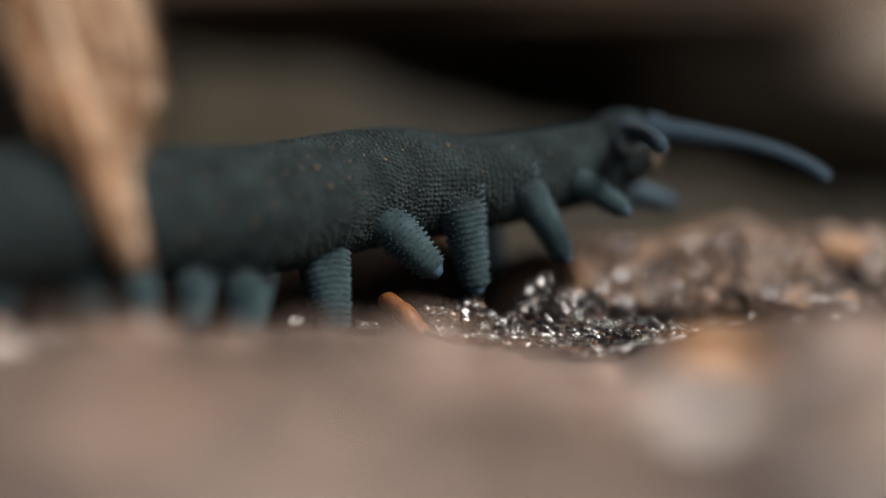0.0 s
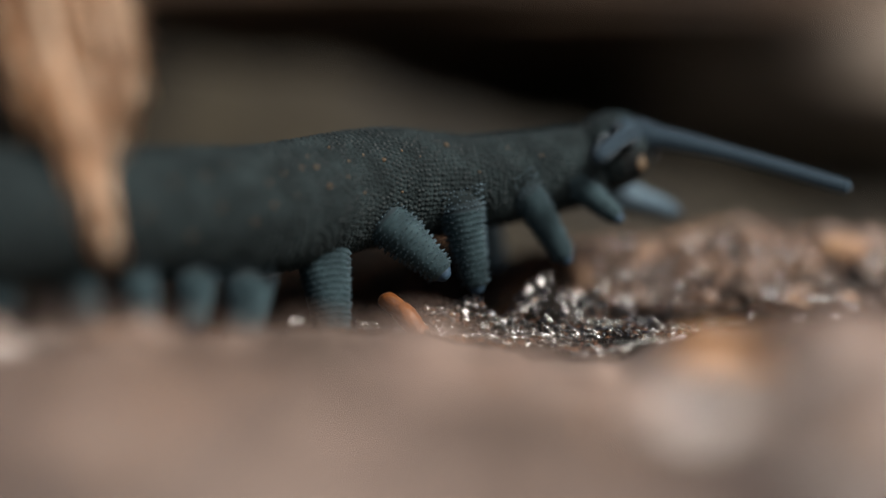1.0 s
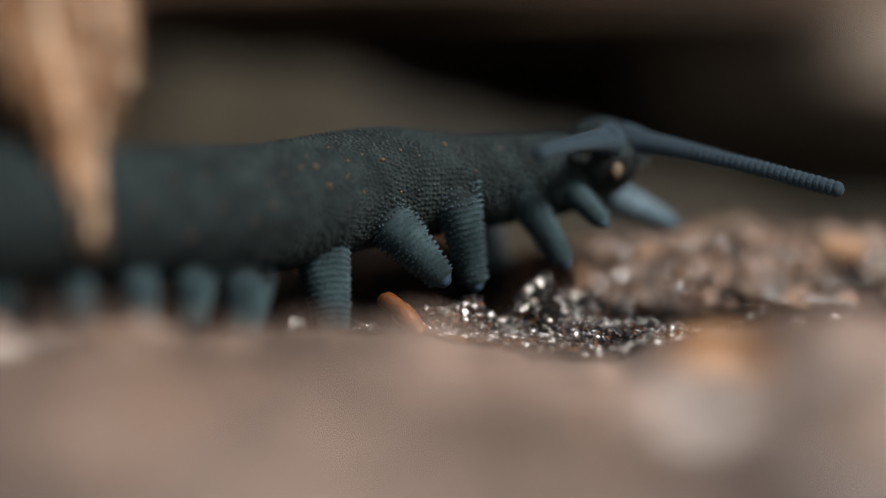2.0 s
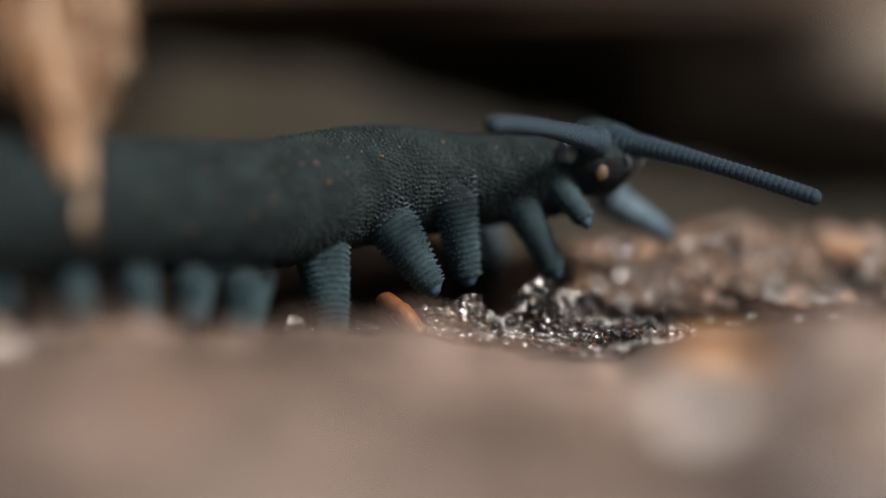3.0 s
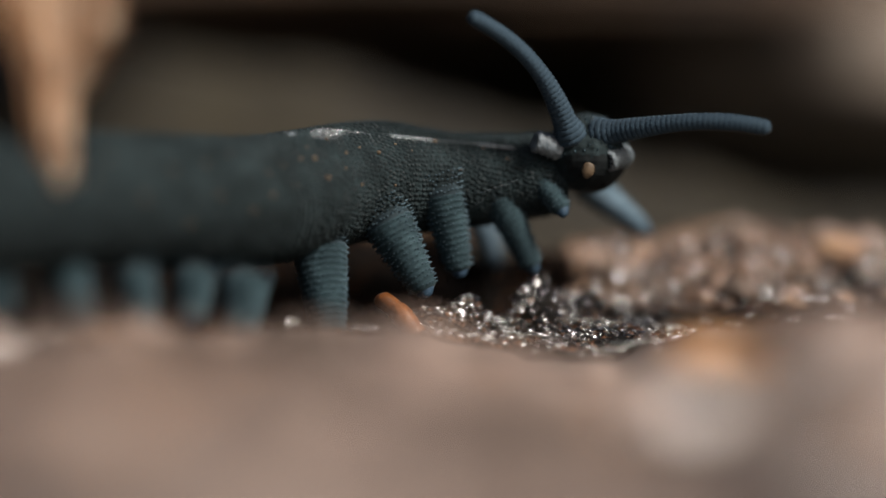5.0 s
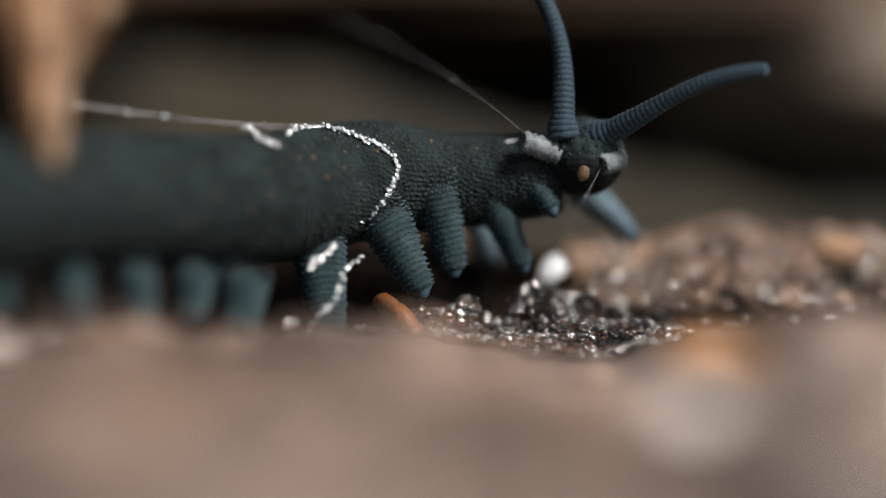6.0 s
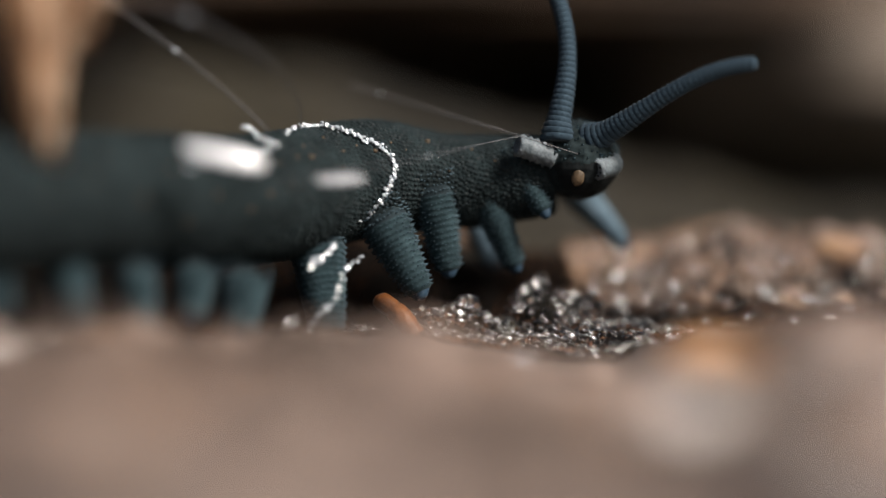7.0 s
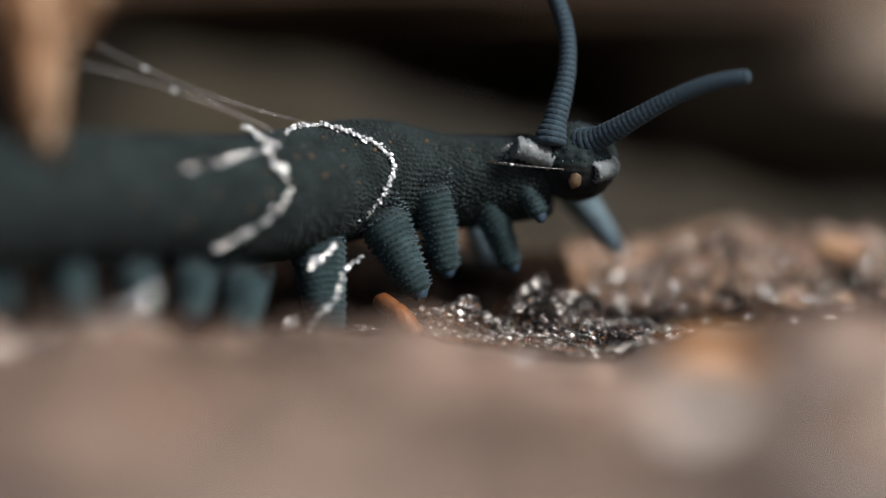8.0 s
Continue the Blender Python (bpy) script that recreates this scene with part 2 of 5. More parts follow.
def make_ground():
    xs = spread(-2500, 2500, -19, 20, 0.22)
    ys = spread(-2500, 2500, -46, 12, 0.24, 1.12)
    bm = sheet(xs, ys, height)
    for f in bm.faces:
        c = f.calc_center_median() / MM
        edge = 0.8 * fbm(c.x, c.y, 2.5, 3, 5.0)
        if max(abs(c.x), abs(c.y - 20)) > 150 + 60 * fbm(c.x, c.y, 80, 3, 2.0):
            continue
        # the shade-black wet soil reaches out along the body, under the legs
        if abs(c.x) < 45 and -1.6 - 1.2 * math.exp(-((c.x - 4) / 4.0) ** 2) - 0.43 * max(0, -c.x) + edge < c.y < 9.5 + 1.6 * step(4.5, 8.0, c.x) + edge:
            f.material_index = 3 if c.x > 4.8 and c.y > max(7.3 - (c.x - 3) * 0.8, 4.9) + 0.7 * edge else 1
        # front soil turns darker to the left and along the ridge
        elif c.y < 0 and (fbm(c.x, c.y, 8.0, 3, 6.0) + (-c.x - 3) / 16 > 0.1 or c.y > -13 - 8 * step(-3, 2, c.x) + 5 * fbm(c.x, c.y, 5.0, 3, 9.0) ):
            f.material_index = 3
        # ground behind the crest is much darker than in front
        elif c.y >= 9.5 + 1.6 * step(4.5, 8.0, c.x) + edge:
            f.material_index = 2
    thing("ground", bm, [DRY_SOIL, WET_SHADED_SOIL, BACK_SOIL, DARKER_SOIL], "uneven brown forest soil, wet in a hollow and coloured black for its shade", "ground", kind="structure")


make_ground()


def make_crumbs(name, count, xs, ys, sizes, mat, label, seed, keep=lambda x, y: True):
    rng = random.Random(seed)
    verts, faces, base = [], [], bmesh.new()
    bmesh.ops.create_icosphere(base, subdivisions=1, radius=1.0)
    unit = [v.co.copy() for v in base.verts]
    tris = [[v.index for v in f.verts] for f in base.faces]
    base.free()
    made = 0
    while made < count:
        x, y = rng.uniform(*xs), rng.uniform(*ys)
        if not keep(x, y) or fbm(x, y, 2.2, 2, seed) < -0.15 * rng.random() - 0.05:
            made += 0.2
            continue
        made += 1
        s = sizes[0] + (sizes[1] - sizes[0]) * rng.random() ** 2.4
        z = height(x, y) + s * 0.25
        q = Euler((rng.uniform(0, 6), rng.uniform(0, 6), rng.uniform(0, 6))).to_matrix()
        sq = Vector((rng.uniform(0.7, 1.3), rng.uniform(0.6, 1.1), rng.uniform(0.5, 1.0)))
        start = len(verts)
        for u in unit:
            k = s * (1 + 0.35 * noise.noise(u * 1.4 + Vector((made * 1.7, 0, seed))))
            p = q @ Vector((u.x * sq.x, u.y * sq.y, u.z * sq.z)) * k
            verts.append(((x + p.x) * MM, (y + p.y) * MM, (z + p.z) * MM))
        faces += [[i + start for i in f] for f in tris]
    me = bpy.data.meshes.new(name)
    me.from_pydata(verts, [], faces)
    me.polygons.foreach_set("use_smooth", [True] * len(faces))
    me.materials.append(mat)
    return tagged(new(name, me), label, "soil", kind="stuff")


make_crumbs("wet_crumbs", 9500, (-9, 18), (-1.6, 8.0), (0.02, 0.12), WET_CRUMB, "small black wet soil crumbs glinting in the hollow", 3,
            lambda x, y: y > -1.2 - 0.2 * max(0, -x))
make_crumbs("damp_crumbs", 9500, (4.6, 22), (2.0, 14), (0.05, 0.36), TAN_CRUMB, "heap of damp tan and grey soil crumbs", 5,
            lambda x, y: y > max(7.6 - (x - 3) * 0.8, 4.9 + 0.5 * fbm(x, y, 1.5, 2, 3.0)))
make_crumbs("dry_crumbs", 2200, (-17, 17), (-40, -6), (0.08, 0.5), DRY_CRUMB, "scattered dry brown soil crumbs", 7)


UP = Vector((0, 0, 1))
TO_SUN = Vector((math.sin(SUN_A) * math.cos(SUN_E), math.cos(SUN_A) * math.cos(SUN_E), math.sin(SUN_E)))
GLINT = (TO_SUN + Vector((0, -0.99, 0.1))).normalized()     # the slope of a film that shines


PEBBLE_SHINE = {(6.55, -25.9): 0.4, (6.75, -25.9): 0.25}     # flakes turned to mirror the sun, added as a glint on the pale pebble in front
PATCHES = [(0.25, 0.8, 0.22, 30, 0.06), (0.95, 1.7, 0.18, 6, 0.09), (0.6, 1.8, 0.18, 9, 0.07), (1.5, 1.5, 0.5, 16, 0.05),
           (2.0, 1.9, 0.22, 10, 0.08), (2.55, 2.1, 0.2, 26, 0.075), (2.95, 2.4, 0.18, 26, 0.085), (3.3, 2.6, 0.18, 18, 0.095),
           (6.36, 4.5, 0.1, 4, 0.13), (6.04, 2.0, 0.14, 6, 0.1), (6.05, -1.6, 0.22, 14, 0.07), (7.0, 0.4, 0.3, 9, 0.07),
           (8.2, 0.2, 0.4, 16, 0.06), (4.8, 2.6, 0.45, 26, 0.055), (4.4, 3.3, 0.28, 12, 0.08), (7.3, 5.6, 0.1, 3, 0.13),
           (8.4, 5.1, 0.1, 4, 0.14), (9.4, 6.0, 0.25, 4, 0.11), (11.4, 6.2, 0.25, 5, 0.12), (11.9, 5.9, 0.15, 4, 0.12),
           (11.5, 5.2, 0.15, 5, 0.13), (14.0, 4.5, 0.32, 7, 0.1), (13.1, 3.7, 0.4, 3, 0.08), (12.7, 5.8, 0.3, 4, 0.11),
           (-5.0, -1.4, 0.2, 34, 0.085), (-4.6, -1.3, 0.15, 10, 0.07), (-2.6, -0.2, 0.3, 14, 0.05)]


def make_film():
    """Flat smooth skins of water on the crumbs of the wet hollow, turned to mirror the sun: bright patches, and a
    looser sprinkling.
    """
    rng = random.Random(21)
    base = bmesh.new()
    bmesh.ops.create_icosphere(base, subdivisions=2, radius=1.0)
    unit = [v.co.copy() for v in base.verts]
    tris = [[v.index for v in f.verts] for f in base.faces]
    base.free()
    spots = []                          # x, y, height over the ground, size, unevenness of the slope
    for x, y, wide, count, size in PATCHES:
        heap = 0.34 if x > 5.5 and y > 4.4 else 0.0
        for _ in range(round(count * 1.7)):
            spots.append((rng.gauss(x, wide), rng.gauss(y, 0.6 * wide), heap + rng.uniform(0.1, 0.26), size * (0.22 + 0.8 * rng.random() ** 2), 0.17))
    for _ in range(3400):
        spots.append((rng.triangular(-5, 9, 3), rng.triangular(-1.2, 5.0, 0.8), rng.uniform(0.06, 0.2), 0.014 + 0.085 * rng.random() ** 3, 0.34))
    for _ in range(260):
        spots.append((rng.gauss(6.4, 1.5), rng.gauss(-1.5, 0.6), rng.uniform(0.06, 0.2), 0.012 + 0.08 * rng.random() ** 3, 0.3))
    for _ in range(330):                # crumbs of the heap
        spots.append((rng.uniform(5.5, 17), rng.uniform(4.5, 8.5), rng.uniform(0.3, 0.5), rng.uniform(0.05, 0.11), 0.24))
    for _ in range(110):                # the gully in front of it
        spots.append((rng.uniform(6.0, 16.5), rng.uniform(1.5, 4.5), rng.uniform(0.15, 0.4), rng.uniform(0.03, 0.1), 0.2))
    for _ in range(130):                # the ridge's foot by the hind legs
        spots.append((rng.gauss(-13.8, 1.3), rng.gauss(-9.6, 0.5), rng.uniform(0.06, 0.2), rng.uniform(0.02, 0.06), 0.3))
    spots += [(x, y, None, 0.2, 0.0) for x, y in PEBBLE_SHINE]
    verts, faces, rows = [], [], []
    for n, (x, y, lift, a, lean) in enumerate(spots):
        sq = Vector((a * rng.uniform(0.6, 2.0), a * rng.uniform(0.5, 1.1), a * 0.12))
        q = UP.rotation_difference(GLINT + Vector((rng.gauss(0, lean), rng.gauss(0, lean), rng.gauss(0, lean)))).to_matrix()
        c = Vector((x, y, PEBBLE_SHINE[x, y] if lift is None else height(x, y) + lift))
        start = len(verts)
        for u in unit:
            p = Vector((u.x * sq.x, u.y * sq.y, u.z * sq.z)) * (1 + (0.14 if lift else 0.0) * noise.noise(u * 1.3 + Vector((n, 0, 0))))
            verts.append((c + q @ p) * MM)
        faces += [[k + start for k in f] for f in tris]
        rows += [0 if lift else 1] * len(tris)
    me = bpy.data.meshes.new("water_film")
    me.from_pydata(verts, [], faces)
    me.polygons.foreach_set("use_smooth", [True] * len(faces))
    me.materials.append(WET_GLAZE)
    me.materials.append(GLINT_GLAZE)
    me.polygons.foreach_set("material_index", rows)
    tagged(new("water_film", me), "thin clear water film glinting on wet soil", "water", kind="stuff")


make_film()


def make_clods():
    rng = random.Random(33)
    shapes = []
    for k in range(8):
        bm = bmesh.new()
        rough_stone(bm, (0, 0, 0), 1.0, k * 2.3, 2, 0.35, (1, rng.uniform(0.7, 1), rng.uniform(0.5, 0.8)))
        shapes.append([])
        for mat in (DRY_CRUMB, TAN_CRUMB, PALE_STONE, DARK_CLOD):
            me = bpy.data.meshes.new("soil_clod")
            bm.to_mesh(me)
            me.materials.append(mat)
            shapes[-1].append(me)
        bm.free()
    words = ("dry brown soil clod on the ground", "damp grey-brown soil clod", "pale clay lump on dry soil", "dark brown soil clod on dry ground")
    for n in range(340):
        x, y = rng.uniform(-16, 16), -10.5 - 30 * rng.random() ** 1.3
        size = 0.5 + 1.7 * rng.random() ** 2.2
        kind = rng.choice((0, 0, 1, 2, 3, 3, 3))
        if x < 1 and y > -17:
            y -= 9
            kind = 3
        if x < 9 and kind == 2:
            kind = 0
        if x > 7 and (kind == 3 or kind == 2 and y > -22):
            kind = 2 if y < -22 and n % 2 else rng.choice((0, 3, 3))
        if abs(x - 6.4) < 2.4 and -44 < y < -21 or abs(x - 8.2) < 1.8 and -22 < y < -10:
            x = rng.uniform(-15, 3)
        ob = new("soil_clod", shapes[n % 8][kind])
        ob.matrix_basis = pose(x * MM, y * MM, (height(x, y, False) + size * 0.05) * MM, 0, 0, rng.uniform(0, 360)) @ Matrix.Diagonal((size, size, size * 0.85, 1))
        tagged(ob, words[kind], "clod", "soil clods")


make_clods()


def make_heap_lumps():
    """Lumps of soil that stick out of the crumb heap."""
    rng = random.Random(57)
    shapes = {}
    for k in range(5):
        bm = bmesh.new()
        rough_stone(bm, (0, 0, 0), 1.0, 40 + k * 3.1, 3, 0.45, (1, rng.uniform(0.7, 1), rng.uniform(0.6, 0.9)))
        for mat in (TAN_CRUMB, DARK_CLOD, DRY_CRUMB):
            me = bpy.data.meshes.new("soil_lump")
            bm.to_mesh(me)
            me.materials.append(mat)
            shapes[k, mat.name] = me
        bm.free()
    words = {"damp_crumbs": "damp tan soil lump on the crumb heap", "dark_clod": "dark brown soil lump on the crumb heap",
             "dry_crumbs": "pale brown soil lump on the crumb heap"}
    for n in range(64):
        x = rng.uniform(6.2, 17.5)
        y = rng.uniform(5.2, 10.0)
        size = 0.22 + 0.5 * rng.random() ** 2
        mat = rng.choice((TAN_CRUMB, TAN_CRUMB, DARK_CLOD, DARK_CLOD, DRY_CRUMB))
        ob = new("soil_lump", shapes[n % 5, mat.name])
        ob.matrix_basis = pose(x * MM, y * MM, (height(x, y) + size * 0.3) * MM, 0, 0, rng.uniform(0, 360)) @ Matrix.Diagonal((size, size, size, 1))
        tagged(ob, words[mat.name], "soil lump", "lumps on the crumb heap")


make_heap_lumps()


# ------------------------------------------------ rocks behind
def make_rock(name, centre, size, squash, turn, seed, label, mat=ROCK, detail=5):
    bm = bmesh.new()
    rough_stone(bm, centre, size, seed, detail, 0.2, squash, turn)
    return thing(name, bm, mat, label, "rock")


make_rock("overhanging_rock", (-12, 68, 12.4), 10, (7.0, 2.5, 0.26), radians(-1), 2.0, "broad brown flat rock overhanging a black hollow", BARK)
make_rock("overhanging_rock", (28, 57, 8.6), 10, (1.75, 1.3, 0.52), radians(-8), 5.0, "pale grey-brown boulder beside the dark hollow")
make_rock("back_rock", (0, 108, 10), 26, (5.0, 0.6, 1.2), 0, 9.0, "rock closing the hollow behind, coloured near black for its shade", SHADE_ROCK)


# ------------------------------------------------ pebbles and bits on the soil
def make_pebble(name, x, y, size, squash, seed, mat, label, category="pebble", turn=0.0, sink=0.35):
    bm = bmesh.new()
    rough_stone(bm, (x, y, height(x, y, False) + size * squash[2] * (1 - sink)), size, seed, 3, 0.25, squash, turn)
    return thing(name, bm, mat, label, category, "pebbles on the soil")


make_pebble("pebble", 8.0, -14.5, 1.2, (1.15, 1.0, 0.55), 1.0, ORANGE_STONE, "rounded orange pebble bedded in dry soil", sink=0.15)
make_pebble("pebble", 8.7, -17.5, 0.7, (1.2, 1.0, 0.5), 1.6, ORANGE_STONE, "small orange pebble bedded in dry soil", sink=0.1)
make_pebble("pebble", 6.8, -24.2, 1.25, (1.2, 1.0, 0.6), 2.0, PALE_STONE, "pale whitish pebble lying on dry soil", sink=0.3)
make_pebble("pebble", 14.3, 7.6, 0.75, (1.2, 0.9, 0.75), 3.0, TAN_STONE, "tan-orange pebble on the crumb heap")
make_pebble("pebble", -2.8, 10.5, 0.8, (1.3, 0.9, 0.7), 11.0, TAN_CRUMB, "pale tan clod behind the wet hollow", "clod", sink=-0.1)
make_pebble("pebble", 0.2, 10.8, 0.9, (1.4, 0.9, 0.7), 12.0, TAN_CRUMB, "pale tan clod behind the wet hollow", "clod", sink=-0.1)
make_pebble("pebble", 2.6, 4.2, 0.26, (1.1, 0.9, 0.8), 7.0, ORANGE_STONE, "small orange-brown grain in wet soil")
make_pebble("pebble", -9.2, -10.5, 0.5, (1.3, 1, 0.5), 8.0, DRY_CRUMB, "pale brown pebble half buried in the soil ridge")
make_pebble("pebble", -13.8, -11.5, 0.7, (1.3, 1, 0.5), 9.0, PALE_STONE, "pale grey pebble on the soil ridge")


def make_twig():
    bm = bmesh.new()
    bottom, top = Vector((-0.69, -0.30, 0.07)), Vector((-2.08, 0.70, 1.41))
    rings = []
    for i in range(15):
        u = i / 14
        c = bottom.lerp(top, u) + Vector((0.08 * math.sin(3 * u), 0, 0.12 * math.sin(math.pi * u)))
        r = 0.4 * (1 - 0.22 * u) * (0.6 if i in (0, 14) else 1) * (1 + 0.3 * noise.noise(Vector((i * 0.6, 3, 0))))
        q = Vector((0, 0, 1)).rotation_difference(top - bottom)
        rings.append([bm.verts.new((c + q @ Vector((r * math.cos(k * math.tau / 12), r * math.sin(k * math.tau / 12) * (1 + 0.12 * math.sin(3 * k)), 0))) * MM) for k in range(12)])
    for r0, r1 in zip(rings, rings[1:]):
        for k in range(12):
            bm.faces.new((r0[k], r0[(k + 1) % 12], r1[(k + 1) % 12], r1[k]))
    bm.faces.new(rings[0][::-1])
    bm.faces.new(rings[-1])
    return thing("twig", smooth(bm), TWIG_BARK, "short orange-brown wet twig stub in the soil", "twig")


make_twig()


# ------------------------------------------------ dangling tuft of dry fibre
TUFT_LEFT = [(-1, -0.2), (0.5, -0.35), (1.2, -0.5), (3, -0.95), (5.3, -1.45), (9, -1.8), (24, -1.9)]
TUFT_RIGHT = [(-1, 0.2), (0.5, 0.6), (1.2, 0.8), (3, 1.2), (5.3, 1.65), (9, 1.9), (24, 1.9)]


def make_fibre(tuft, rng, tip, root, width, mat, flick):
    """One flat, twisted, tapering fibre from its tip up to its root."""
    bm = bmesh.new()
    rows = []
    n = 14
    twist, wave = math.pi / 4 + rng.gauss(0, 0.5), rng.uniform(0, 6)
    for k in range(n + 1):
        u = k / n
        p = tip.lerp(root, u) + Vector((0.10 * math.sin(u * 9 + wave) + flick * (1 - u) ** 3, 0.10 * math.sin(u * 7 + 2 * wave), 0))
        w = width * min(1, 0.15 + u * 5)
        c, d = math.cos(twist + 0.6 * u), math.sin(twist + 0.6 * u)
        rows.append([bm.verts.new((p + Vector((sx * w * c - sy * 0.4 * w * d, sx * w * d + sy * 0.4 * w * c, 0))) * MM)
                     for sx, sy in ((-1, 0), (0, -1), (1, 0), (0, 1))])
    for r0, r1 in zip(rows, rows[1:]):
        for q in range(4):
            bm.faces.new((r0[q], r0[(q + 1) % 4], r1[(q + 1) % 4], r1[q]))
    bm.faces.new(rows[0][::-1])
    bm.faces.new(rows[-1])
    part("fibre", smooth(bm), mat, tuft)


def make_tuft():
    """A frayed bundle of dry fibres in locks; its tip is at the origin and it runs up."""
    tuft = new("dry_tuft")
    rng = random.Random(11)

    def strand(x, depth, z, root_x, width, mat, flick=0.0):
        tip = Vector((x, 0.2 * depth + 1.1 * x, z))
        root = Vector((root_x, 0.3 * depth + 1.1 * root_x, 23 + rng.uniform(-1, 1)))
        make_fibre(tuft, rng, tip, root, width, mat, flick)

    for n in range(84):                                 # the main lock
        z = max(0.0, 8.5 * rng.random() ** 1.5 - 0.2) if n > 16 else 0.1 * n
        a = rng.random() if n > 16 else rng.uniform(0.25, 0.75)
        left, right = profile(z, TUFT_LEFT), profile(z, TUFT_RIGHT)
        depth = rng.uniform(-1, 1)
        lock = fbm(a * 3.3, depth * 0.5, 1.0, 2, 4.0) + rng.gauss(0, 0.1)
        band = a + 0.25 * lock
        # pale middle and dark left put the tuft's highlight and shade into fibre colour
        mat = DARK_STRAW if band < 0.14 or 0.66 < band < 0.76 else PALE_STRAW if 0.36 < band < 0.56 else STRAW
        strand(left + (right - left) * a, depth, z, -1.9 + 3.6 * a + rng.gauss(0, 0.15), rng.uniform(0.07, 0.26), mat)
    for n in range(110):                                # a second lock that splays away from it
        a = rng.random()
        z = 3.0 + 3.6 * a * rng.uniform(0.6, 1.1)
        strand(0.5 + 2.15 * a * (1 - 0.25 * (z - 4)), rng.uniform(-1.4, 0.2), z, 1.7 * a, rng.uniform(0.03, 0.09),
               rng.choice((STRAW, STRAW, PALE_STRAW, DARK_STRAW)), rng.uniform(0, 0.5))
    for n in range(46):                                 # loose hairs
        z = rng.uniform(3.2, 7.5)
        x = rng.uniform(0.9, 2.4) if n % 4 else rng.uniform(-1.6, -1.0)
        strand(x, rng.uniform(-1, 1), z, x * 0.6, rng.uniform(0.018, 0.04), rng.choice((STRAW, PALE_STRAW)), rng.uniform(0.1, 0.6) if n % 4 else -0.2)
    for x, z in ((-1.0, 6.9), (0.7, 6.1), (0.75, 5.7), (0.46, 2.3), (0.4, 1.2), (0.3, 0.8), (0.45, 8.4), (-1.7, 8.5), (0.1, 4.6), (1.1, 7.4), (1.9, 5.4), (-0.3, 9.4), (0.9, 3.9)):
        bm = bmesh.new()                                # pale bits added as painted sun glints between the fibres
        rough_stone(bm, (x, 1.1 * x - 0.75, z), rng.uniform(0.17, 0.3), z, 2, 0.3, (0.6, 0.35, 1.5), radians(45))
        part("glint_scale", bm, PALE_STRAW, tuft)
    return tagged(tuft, "frayed hanging tuft of dry tan bark fibre", "plant fibre")


tuft = make_tuft()


def make_shade_slab():
    """Unseen leaning slab added to shade the worm's rear; its foot is at the origin."""
    bm = bmesh.new()
    nx, ny = 60, 32
    for side in (0, 1):
        rows = []
        for i in range(nx + 1):
            u = i / nx
            row = []
            for j in range(ny + 1):
                v = j / ny
                y = v * (40 + 3 * noise.noise(Vector((u * 5, 7, v > 0.5))))
                x = u * (54 + 2.5 * noise.noise(Vector((v * 4, 1, 0))) - 11.5 * step(10, 7, y))
                z = x * 0.335 + 0.5 * noise.noise(Vector((x * 0.12, y * 0.5, 3))) + 1.5 * (1 - (2 * v - 1) ** 2)
                row.append(bm.verts.new(Vector((x, y, z + side * (1.0 + 0.3 * noise.noise(Vector((x * 0.3, y * 0.8, 9)))))) * MM))
            rows.append(row)
        for r0, r1 in zip(rows, rows[1:]):
            for j in range(ny):
                q = (r0[j], r1[j], r1[j + 1], r0[j + 1])
                bm.faces.new(q if side else q[::-1])
    bmesh.ops.bridge_loops(bm, edges=[e for e in bm.edges if e.is_boundary])
    return thing("shade_slab", smooth(bm), BARK, "unseen slab of brown bark, added to shade the worm's rear", "bark")


bark = make_shade_slab()

# ------------------------------------------------ the velvet worm
worm = tagged(new("velvet_worm"), "slate-blue velvet worm with ringed skin crossing wet soil", "velvet worm")

RADIUS = [(0, 2.3), (0.2, 2.24), (0.4, 2.22), (0.52, 2.18), (0.67, 2.03), (0.83, 1.6), (0.93, 1.45), (1.0, 1.32)]
BODY_RINGS = 146


